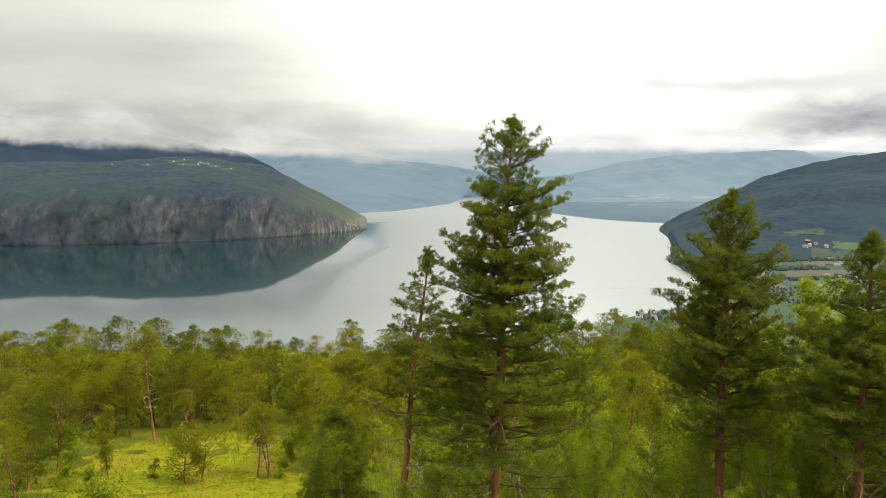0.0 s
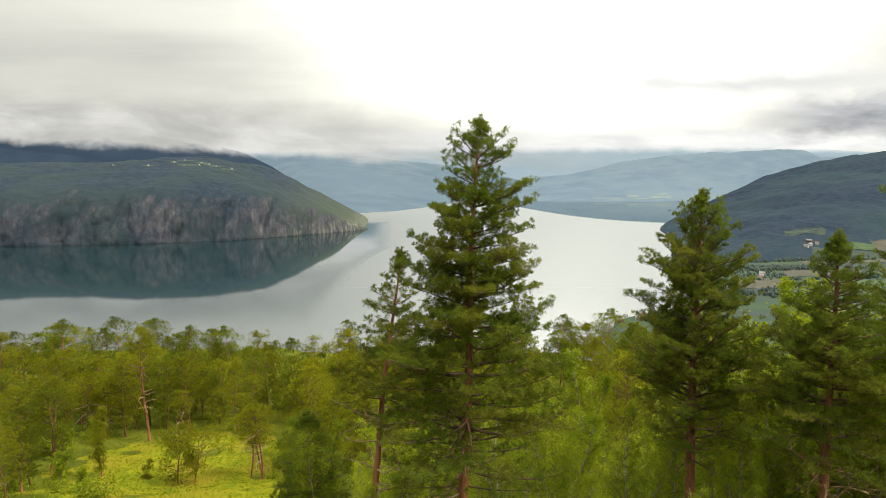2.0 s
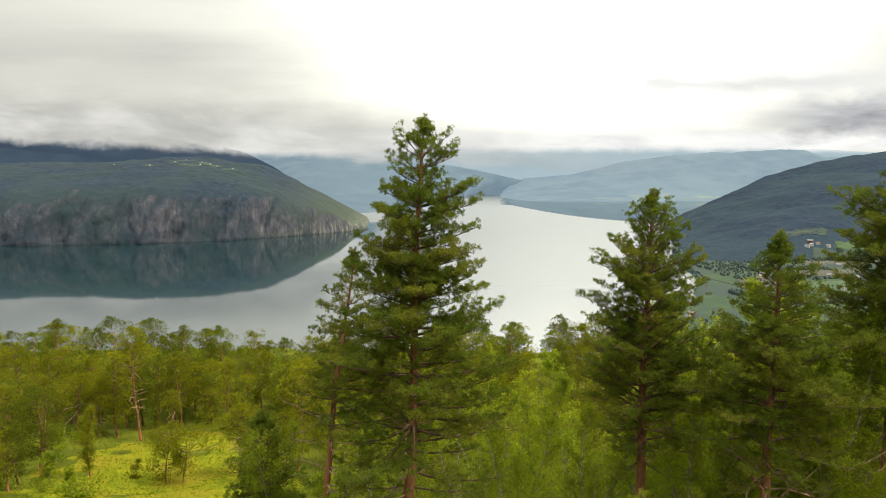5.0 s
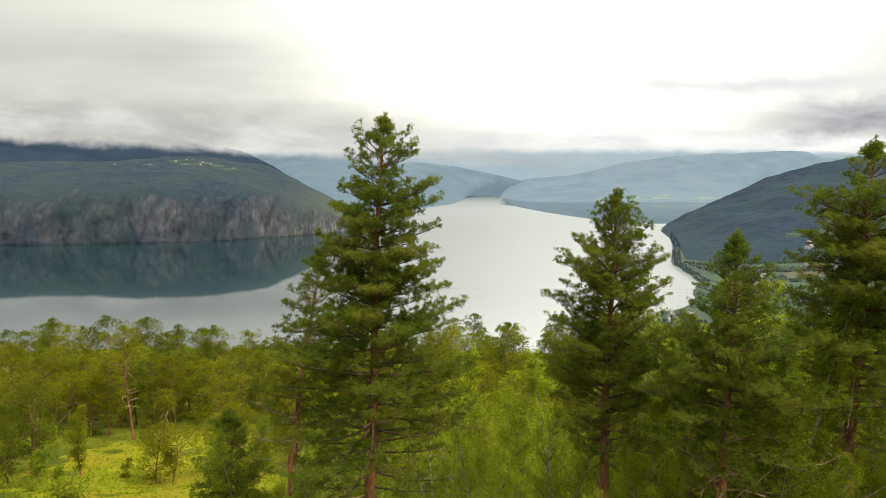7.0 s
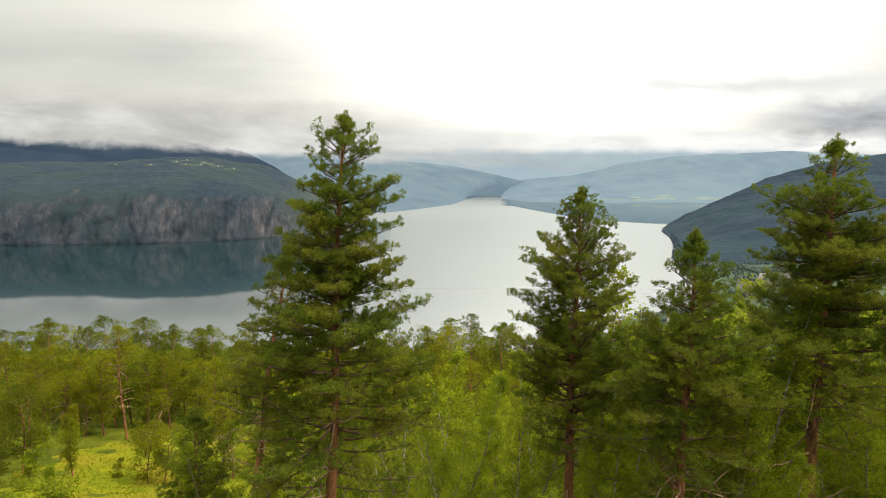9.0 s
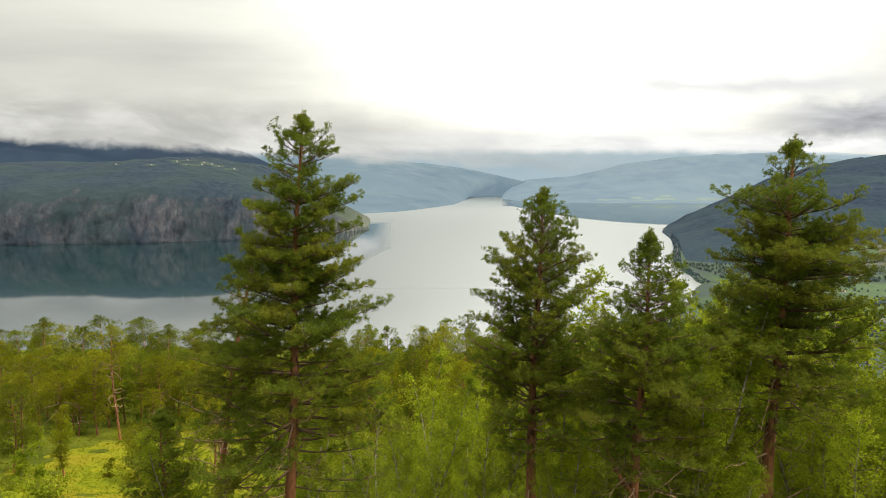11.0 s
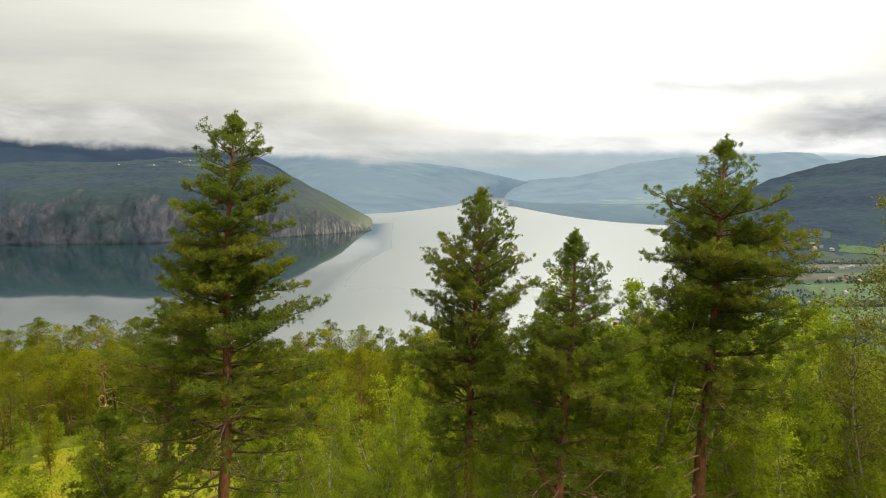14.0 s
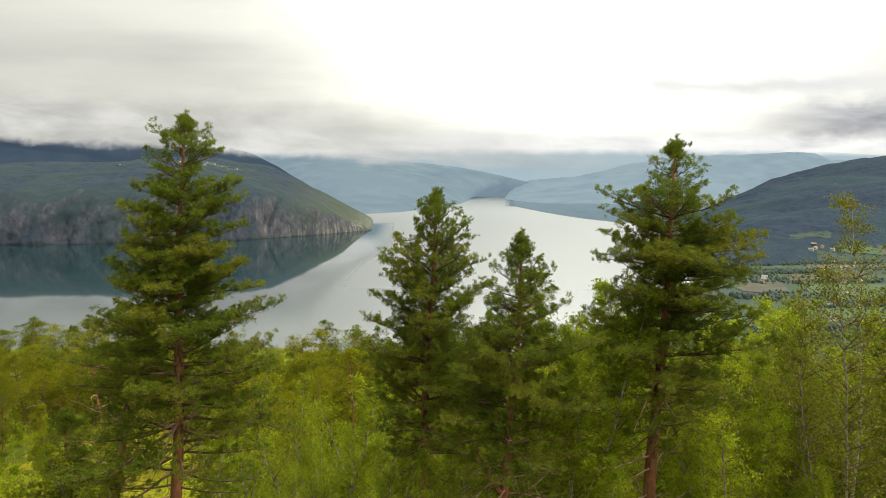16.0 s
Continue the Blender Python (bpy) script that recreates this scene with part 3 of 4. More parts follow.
cloud_sheet(1180, 2900, 230, 520, 2480, cloud_material("dark_rain_cloud", (0.27, 0.28, 0.295), (0.58, 0.59, 0.60), 5.0, (0.14, 0.42), (0.58, 0.90), 0.6), "small dark grey cloud above the mountain")
cloud_sheet(500, 2100, 380, 640, 2500, cloud_material("grey_streak", (0.70, 0.70, 0.69), (0.86, 0.86, 0.84), 7.0, (0.1, 0.55), (0.5, 0.9), 0.35), "thin grey cloud streak over the fjord")
cloud_sheet(-3200, 7000, 322, 560, 4880, cloud_material("white_mist", (0.72, 0.73, 0.72), (0.88, 0.88, 0.85), 9.0, (0.0, 0.30), (0.5, 1.0), 0.25), "white mist hiding the far ridge tops", wave=8)
cloud_sheet(-2600, -150, 276, 496, 4380, cloud_material("ridge_mist", (0.66, 0.67, 0.66), (0.84, 0.84, 0.81), 4.0, (0.04, 0.34), (0.5, 1.0), 0.25), "white mist on the shoulder of the hazy ridge")


# ---- trees ----
def unit(v):
    return v / np.maximum(np.linalg.norm(v, axis=-1, keepdims=True), 1e-9)


class Buffer:
    """Collects triangles."""

    def __init__(self):
        self.v, self.f, self.n = [], [], 0

    def add(self, v, f):
        self.v.append(v)
        self.f.append(f + self.n)
        self.n += len(v)

    def mesh(self, name, shade=False):
        return raw_mesh(name, np.concatenate(self.v), np.concatenate(self.f), shade)


def tube(buf, pts, radii, sides=6):
    pts, radii = np.asarray(pts, float), np.asarray(radii, float)
    d = unit(np.gradient(pts, axis=0))
    side = unit(np.cross(d, [0.31, 0.17, 0.94] if abs(d[0][2]) < 0.8 else [1, 0.2, 0.1]))
    up = np.cross(d, side)
    a = np.linspace(0, 2 * np.pi, sides, endpoint=False)
    ring = pts[:, None] + radii[:, None, None] * (np.cos(a)[None, :, None] * side[:, None] + np.sin(a)[None, :, None] * up[:, None])
    n = len(pts)
    i = np.arange(n * sides).reshape(n, sides)
    j = np.roll(i, -1, 1)
    q = np.stack([i[:-1], j[:-1], j[1:], i[1:]], -1).reshape(-1, 4)
    buf.add(ring.reshape(-1, 3), np.concatenate([q[:, [0, 1, 2]], q[:, [0, 2, 3]]]))


def needles(buf, rng, base, way, count, length, width, spread=0.9, along=0.12):
    """Tufts of thin needle blades round the shoots that start at base and point along way."""
    k = len(base)
    base, way = np.repeat(base, count, 0), np.repeat(way, count, 0)
    t = rng.random((k * count, 1))
    root = base + way * along * t
    r = rng.normal(size=(k * count, 3))
    r = unit(r - (r * way).sum(1, keepdims=True) * way)
    d = unit(way * (0.2 + 0.9 * t) + r * spread)
    ln = length * (0.75 + 0.5 * rng.random((k * count, 1)))
    s = unit(np.cross(d, rng.normal(size=(k * count, 3)))) * width * 0.5
    v = np.stack([root + d * ln * 0.15 - s, root + d * ln * 0.3 + s, root + d * ln], 1).reshape(-1, 3)
    buf.add(v, np.arange(len(v)).reshape(-1, 3))


def leaves(buf, rng, at, size, single=False):
    """Small rhombic leaves at random tilts; single ones are three-cornered."""
    k = len(at)
    a = unit(rng.normal(size=(k, 3)) + [0, 0, -0.4])
    s = unit(np.cross(a, rng.normal(size=(k, 3))))
    ln = size * (0.7 + 0.6 * rng.random((k, 1)))
    v = np.stack([at, at + a * ln * 0.5 + s * ln * 0.36, at + a * ln, at + a * ln * 0.5 - s * ln * 0.36], 1).reshape(-1, 3)
    if single:
        v = np.stack([at + s * ln * 0.42, at + a * ln, at - s * ln * 0.42], 1).reshape(-1, 3)
        buf.add(v, np.arange(3 * k).reshape(-1, 3))
        return
    i = np.arange(k)[:, None] * 4
    buf.add(v, np.concatenate([i + [0, 1, 2], i + [0, 2, 3]]))


def bent(rng, start, way, length, n, rise, wig):
    """A limb that bends upwards (rise) with small kinks."""
    pts, d, p = [np.array(start, float)], unit(np.array(way, float)), np.array(start, float)
    for _ in range(n):
        d = unit(d + np.array([0, 0, rise / n]) + rng.normal(size=3) * wig)
        p = p + d * length / n
        pts.append(p)
    return np.array(pts)


def pine(seed, height, radius, top_shift, trunk_r, whorl=0.38, per=7, tuft=(12, 0.082, 0.0185), clear=0.2, thin=0.0, dead=5, lift=0.0,
         fork=False, extra=(), density=1.0, droop=0.4, tiers=0.15, name="pine_tree"):
    """A Scots pine: radius is a list of (metres below the top, crown radius). Each main limb is a part of its own."""
    rng = np.random.default_rng(seed)
    rd, rr = zip(*radius)
    n = 26
    t = np.linspace(0, 1, n)
    axis = np.stack([top_shift[0] * t + 0.05 * np.sin(t * 9 + seed), top_shift[1] * t + 0.05 * np.cos(t * 7 + seed), height * t], -1)
    axis[:, :2] -= axis[0, :2]
    rad = trunk_r * (1 - t) ** 0.8 + 0.012
    rad[0] *= 1.35
    trunk, crown = Buffer(), Buffer()
    tube(trunk, axis, rad, 10)
    if fork:
        i = 7
        side = bent(rng, axis[i], (-0.75, -0.1, 0.9), height * 0.16, 8, 0.9, 0.05)
        tube(trunk, side, np.linspace(rad[i] * 0.65, 0.03, 9), 8)
    tree = new(name)
    part("trunk", trunk.mesh("trunk", True), M_BARK, tree, "reddish-brown flaky pine trunk")
    on_axis = lambda z: np.stack([np.interp(z, axis[:, 2], axis[:, k]) for k in range(3)], -1)
    shoots_b, shoots_d = [], []
    z = height - 0.42
    phase = rng.random() * 6
    tier = 0
    while z > height * clear:
        below = height - z
        young = float(1 - smooth(0.8, 3.0, below))
        R = np.interp(max(below - 0.38 * young, 0.05), rd, rr)
        low = float(smooth(0.38, 0.85, below / height))
        tier += 1
        R *= 1 + tiers * np.sin(tier * 1.9 + seed) * float(smooth(0.8, 3, below))
        k = max(2, int(round(per * (0.75 + 0.5 * rng.random()) * (0.45 + 0.55 * float(smooth(clear, clear + 0.24, z / height))) * (1 - 0.40 * young))))
        if rng.random() < thin * low + thin * 0.3:
            k = max(2, k // 2)
        phase += 1.1
        for j in range(k):
            az = phase + 2 * np.pi * j / k + rng.normal() * 0.3
            ln = R * (0.52 + 0.50 * rng.random() ** 0.7) * (1.0 if rng.random() > 0.05 else 1.15)
            up = 0.55 * np.exp(-below / 1.5) + 0.10 + lift * (1 - low) - 0.8 * droop * low
            way = (np.cos(az), np.sin(az), up)
            start = on_axis(z + rng.normal() * 0.08)
            m_ = max(4, int(ln * 4.3))
            pts = bent(rng, start, way, ln * (1 if up < 0.6 else 1.12), m_, 0.26 + 0.10 * young, 0.07)
            r0 = min(0.010 + 0.012 * ln, np.interp(start[2], axis[:, 2], rad) * 0.6)
            limb = Buffer()
            tube(limb, pts, np.linspace(r0, 0.006, len(pts)), 5)
            inner = 0.02 + 0.06 * float(smooth(1, 5, below)) + 0.16 * float(smooth(5, 9, below)) * (0.5 + 0.7 * rng.random())
            for q in range(len(pts)):
                f = q / (len(pts) - 1)
                if f < inner:
                    continue
                d = unit(pts[min(q + 1, len(pts) - 1)] - pts[max(q - 1, 0)])
                for sgn in (-1, 1):
                    sl = (0.15 + 0.33 * ln * (1 - f) ** 0.8) * (0.55 + 0.8 * rng.random())
                    sway = unit(d * 0.8 + sgn * unit(np.cross(d, [0, 0, 1])) * 0.8 + np.array([0, 0, 0.02 + (0.16 + 0.4 * young) * rng.random()]) + rng.normal(size=3) * [0.18, 0.18, 0.08])
                    sp = bent(rng, pts[q], sway, sl, 3, 0.25 + 0.4 * young, 0.10)
                    if sl > 0.2:
                        tube(limb, sp, [0.010, 0.008, 0.006, 0.004], 3)
                    cnt = max(1, int(density * (2.0 + sl * 9) * (1.30 - 0.70 * low) * min(1.0, 0.25 + ln) * (1 - 0.35 * young)))
                    # needles stand in tight tufts towards the ends of the twigs
                    tufts = max(1, int(round(cnt * 0.36)))
                    tt = 1 - 0.85 * rng.random(tufts) ** 1.5
                    at = np.stack([np.interp(tt, np.linspace(0, 1, 4), sp[:, c]) for c in range(3)], -1) + rng.normal(size=(tufts, 3)) * [0.06, 0.06, 0.03]
                    at[:, 2] += 0.06 * np.abs(rng.normal(size=tufts)) * min(1.0, below)
                    lean = unit(sway * 0.5 + [0, 0, 0.7] + rng.normal(size=(tufts, 3)) * 0.35)
                    shoots_b.append(np.repeat(at, 6, 0) + rng.normal(size=(6 * tufts, 3)) * [0.046, 0.046, 0.030])
                    shoots_d.append(unit(np.repeat(lean, 6, 0) + rng.normal(size=(6 * tufts, 3)) * 0.55))
            tipn = 4 if ln > 0.5 else 2
            shoots_b.append(pts[-1:] + rng.normal(size=(tipn, 3)) * 0.05)
            shoots_d.append(unit(np.repeat(pts[-1:] - pts[-2:-1], tipn, 0) * 4 + [[0, 0, 0.6]] + rng.normal(size=(tipn, 3)) * 0.35))
            part("limb", limb.mesh("limb"), M_TWIG, tree)
        z -= whorl * (0.75 + 0.5 * rng.random()) * (0.85 + 0.15 * float(smooth(0, 2, below)))
    tip = on_axis(np.repeat(height - np.array([0.04, 0.18, 0.33, 0.48]), 5))
    shoots_b.append(tip + rng.normal(size=(20, 3)) * 0.025)
    shoots_d.append(unit(np.array([[0, 0, 0.9]]) + rng.normal(size=(20, 3)) * 0.5))
    B, D = np.concatenate(shoots_b), np.concatenate(shoots_d)
    needles(crown, rng, B, D, tuft[0], tuft[1], tuft[2], 0.95, 0.06)
    part("crown", crown.mesh("crown"), M_NEEDLE, tree, "dark green needle tufts")
    bare = [(height * (clear * 0.5 + 0.30 * rng.random()), rng.random() * 6.28, 0.7 + 1.7 * rng.random()) for _ in range(dead)] + list(extra)
    for zz, az, reach in bare:
        dry = Buffer()
        pts = bent(rng, on_axis(zz), (np.cos(az), np.sin(az), 0.1), reach, 7, -0.2 + 0.6 * rng.random(), 0.22)
        tube(dry, pts, np.linspace(0.03, 0.007, len(pts)), 5)
        for q in (2, 3, 4, 5):
            sp = bent(rng, pts[q], rng.normal(size=3), 0.55, 4, 0.2, 0.25)
            tube(dry, sp, [0.013, 0.010, 0.007, 0.005, 0.003], 3)
        part("dead_limb", dry.mesh("dead_limb"), M_DEAD, tree, "bare pale dead limb")
    return tree


def plant(tree, x, y, yaw=0.0, size=1.0, sink=0.12):
    tree.matrix_basis = pose(x, y, float(near_height(x, y)) - sink, 0, 0, yaw) @ Matrix.Scale(size, 4)
    return tree


def hero(seed, base, top, radius, **kw):
    """A near pine from its base (x, y) and its top (x, y, z below or above the eye)."""
    z0 = float(near_height(*base)) - 0.12
    t = pine(seed, 120 + top[2] - z0, radius, (top[0] - base[0], top[1] - base[1]), **kw)
    t.location = (base[0], base[1], z0)
    return t


heroA = hero(11, (1.45, 17.6), (2.01, 18.45, 1.98), [(0, .05), (.4, .25), (.7, .7), (1.0, 1.1), (1.6, 1.25), (2.3, 1.25), (2.9, 1.9), (4, 1.9), (5.4, 2.4), (6.4, 2.6), (7.6, 3.3), (9.8, 3.5), (11, 2.9), (13, 1.8)], trunk_r=0.19, density=1.05, dead=10, clear=0.18)
tagged(heroA, "tall conical Scots pine with dark green layered crown", "tree", "near pines")
smallA = hero(12, (-1.75, 19.3), (-.6, 21.6, -2.45), [(0, .05), (.8, .5), (1.7, .95), (3, 1.2), (4, 1.5), (5, 1.6), (6.5, 1.5), (9, .9)], trunk_r=0.13, thin=0.3, per=6, whorl=0.46, density=0.7, dead=18, clear=0.40)
tagged(smallA, "slender pine with sparse top and bare dead lower limbs", "tree", "near pines")
heroB = hero(13, (9.2, 18.8), (9.64, 19.95, -.32), [(0, .05), (.4, .3), (.7, .65), (1.2, 1.1), (1.65, 1.4), (2.8, 1.95), (3.9, 2.4), (5, 2.6), (6.5, 2.7), (8, 2.4), (10, 1.7), (12, 1.0)], trunk_r=0.18, density=0.82, dead=9, clear=0.24, tiers=0.08, lift=0.3)
tagged(heroB, "broad dense Scots pine with rounded dark crown", "tree", "near pines")
heroC = hero(14, (11.6, 15.5), (12.19, 16.6, -1.39), [(0, .05), (.45, .3), (.7, .55), (1.1, .95), (1.6, 1.1), (2.6, 1.25), (3.4, 1.9), (4.5, 2.4), (6, 2.4), (8, 1.5), (10, 1.0)], trunk_r=0.16, density=0.85, fork=True, dead=7, clear=0.30, tiers=0.2, extra=((2.4, 0.1, 2.0), (3.0, -0.5, 1.6)))
tagged(heroC, "Scots pine with a forked red trunk and open crown", "tree", "near pines")
heroD = hero(15, (16.0, 16.9), (16.78, 18.0, 1.27), [(0, .05), (.45, .3), (.7, .7), (1.1, .95), (1.8, 1.6), (3.1, 2.2), (4, 2.3), (5.2, 2.4), (6.6, 2.9), (7.8, 2.6), (9, 1.7), (12, .8)], trunk_r=0.20, whorl=0.42, per=8, density=0.85, clear=0.32, dead=16, tiers=0.24, droop=0.55)
tagged(heroD, "tall Scots pine with flat layered boughs and red trunk", "tree", "near pines")
heroF = hero(16, (24.9, 17.4), (25.3, 18.2, .8), [(0, .05), (.5, .3), (1, .9), (2.4, 1.6), (4, 2.1), (6, 2.3), (8, 2.0), (12, 1)], trunk_r=0.18)
tagged(heroF, "tall dark Scots pine at the end of the row", "tree", "near pines")
young = hero(17, (-4.2, 21.2), (-4.1, 21.3, -8.5), [(0, .1), (.6, .6), (1.5, 1.1), (2.6, 1.4), (4, 1.5)], trunk_r=0.07, clear=0.08, dead=0, density=0.7)
tagged(young, "young bushy dark green pine below the tall ones", "tree", "near pines")


def birch(seed, height, spread, stems=2, count=9000, leaf=0.07, trunk_r=0.07, bare=0.2, per=5, spread_out=0.24, leafage=None, coarse=1, single=True, name="birch_tree"):
    """A birch: thin pale stems, fine rising branches, an airy crown of small leaves."""
    rng = np.random.default_rng(seed)
    tree = new(name)
    crown = Buffer()
    ends = []
    for s in range(stems):
        az = rng.random() * 6.28
        lean = 0.08 if stems == 1 else spread_out
        wood, twig = Buffer(), Buffer()
        pts = bent(rng, (0.12 * np.cos(az) * (stems > 1), 0.12 * np.sin(az) * (stems > 1), 0), (lean * np.cos(az), lean * np.sin(az), 1), height * (1 - 0.14 * s), 16, 0.15, 0.045)
        tube(wood, pts, np.linspace(trunk_r * (1 - 0.2 * s), 0.008, 17), 7)
        for q in range(int(16 * bare), 17):
            for _ in range(per):
                f = q / 16
                ln = spread * (1.12 - 0.85 * f) * (0.45 + 0.65 * rng.random()) * min(1, 0.5 + q / 10)
                a2 = rng.random() * 6.28
                p2 = bent(rng, pts[q] + rng.normal(size=3) * 0.03, (np.cos(a2), np.sin(a2), 0.9), ln, 5, -0.1, 0.13)
                tube(twig, p2[::coarse], np.linspace(0.016, 0.004, 6)[::coarse], 3)
                ends.append(p2[2:])
                for w in (2, 3, 4, 5):
                    p3 = bent(rng, p2[w], unit(p2[w] - p2[w - 1]) + rng.normal(size=3) * 0.65, ln * 0.45, 4, -0.5, 0.15)
                    ends.append(p3)
        part("trunk", wood.mesh("trunk", True), M_BIRCH_BARK, tree, "pale peeling birch bark")
        tagged(part("branchwork", twig.mesh("branchwork"), M_TWIG, tree), kind="stuff")
    E_ = np.concatenate(ends)
    pick = E_[rng.integers(0, len(E_), count // 3)]
    at = np.repeat(pick, 3, 0) + rng.normal(size=(len(pick) * 3, 3)) * 0.09
    leaves(crown, rng, at, leaf, single)
    part("crown", crown.mesh("crown"), leafage or M_BIRCH, tree, "small bright green leaves")
    return tree


NEAR_BIRCH = [birch(31, 7.0, 2.0, 2, 12600, 0.056, coarse=5), birch(32, 6.0, 1.8, 3, 12600, 0.056, coarse=5), birch(33, 8.0, 1.7, 1, 11400, 0.056, coarse=5)]
FAR_BIRCH = [birch(36, 7.5, 2.3, 2, 6900, 0.088, 0.07, 0.15, 3, coarse=5), birch(37, 6.5, 2.2, 3, 6900, 0.088, 0.07, 0.15, 3, coarse=5), birch(38, 9.0, 2.0, 1, 6900, 0.088, 0.07, 0.15, 3, coarse=5)]
for k in NEAR_BIRCH + FAR_BIRCH:
    tagged(k, "young birch with bright yellow-green leaves", "tree", "birch thicket")
birchR = tagged(birch(34, 11.4, 3.1, 3, 15000, 0.07, 0.055, 0.35, 5, 0.12, M_BIRCH_OLIVE, single=False), "tall thin birch with airy yellowing crown", "tree")
plant(birchR, 21.6, 16.7)


def scatter(kinds, spots, rng, sink=0.15):
    """Plants the first of each kind itself and copies for the rest."""
    for i, (x, y, s) in enumerate(spots):
        t = kinds[i] if i < len(kinds) else copy_thing(kinds[i % len(kinds)], Matrix())
        plant(t, x, y, 360 * rng.random(), s, sink)


rng = np.random.default_rng(5)
near = [(-3.9, 21.3, 0.75), (-0.6, 17.6, 0.62), (13.7, 17.3, 1.12), (3.4, 24.4, 0.95), (7.1, 24.2, 0.85), (-5.9, 25.0, 0.7), (5.4, 20.5, 0.7), (14.2, 21.5, 1.0), (19.2, 20.3, 0.95), (4.4, 17.2, 0.55), (8.0, 15.6, 0.5),
        (14.6, 15.4, 0.55), (19.8, 16.2, 0.7), (12.2, 19.6, 0.8), (22.6, 20.6, 0.9), (17.2, 22.4, 1.0), (10.6, 22.4, 0.9), (1.0, 21.2, 0.75), (25.5, 22.0, 1.0), (14.9, 19.2, 1.05), (12.9, 17.9, 1.0)]
near += [(15.2, 19.6, 0.98), (14.2, 20.3, 1.0), (16.4, 21.5, 1.05), (18.5, 18.0, 0.8), (20.5, 18.4, 0.9), (11.0, 20.6, 0.9), (8.0, 20.9, 0.85), (23.6, 18.5, 1.0), (18.0, 24.0, 1.1), (21.2, 23.4, 1.1), (17.6, 15.6, 0.6), (5.8, 23.0, 0.9), (24, 23.5, 1.35), (27.5, 25.5, 1.4), (31, 28, 1.5), (27, 21.5, 1.2),
         (13.9, 16.0, 0.8), (14.8, 17.2, 0.9), (18.2, 16.6, 0.85), (19.4, 17.8, 0.95), (20.8, 16.9, 0.85), (10.4, 17.4, 0.7), (9.9, 15.2, 0.5), (22.4, 19.0, 1.0)]
scatter(NEAR_BIRCH, near, rng)
spots, tries = [], 0
while len(spots) < 46 and tries < 6000:
    tries += 1
    y = 25 + 42 * rng.random()
    x = 6 + (rng.random() - 0.36) * (1.0 * y + 16)
    if x < -1 - (0.10 if y > 34 else 0.17) * y:
        continue
    if all((x - a) ** 2 + (y - c) ** 2 > 2.5 ** 2 for a, c, _ in spots + near):
        spots.append((x, y, 0.75 + 0.5 * rng.random()))
spots += [(15.5, 24, 1.1), (18.5, 27, 1.1), (22, 26, 1.25), (25.5, 29, 1.35), (29, 31, 1.35), (33, 33, 1.35), (20.5, 33, 1.4), (27, 37, 1.45), (36, 40, 1.5), (14, 30, 1.3), (40, 44, 1.6), (31, 42, 1.5), (23, 41, 1.5), (17, 38, 1.4), (6.5, 41, 1.5), (9.0, 43, 1.5), (11.5, 41, 1.4), (8.0, 46, 1.55), (13.5, 45, 1.5), (4.6, 44, 1.5), (10.5, 47, 1.5), (6.0, 48, 1.6)]
scatter(FAR_BIRCH, spots, rng)
# a taller row of birches on the edge above the valley
for i in range(15):
    x, y = 14.5 + 1.75 * i + rng.normal() * 0.4, 27 + 7 * rng.random()
    crown_top = 120 - (0.185 + (0.035 if i > 4 else 0.0) + 0.03 * rng.random()) * y
    k = i % 3
    tall = min(1.9, (crown_top - float(near_height(x, y))) / (7.3, 6.3, 8.8)[k])
    plant(copy_thing(FAR_BIRCH[k], Matrix()), x, y, 360 * rng.random(), tall, 0.15)


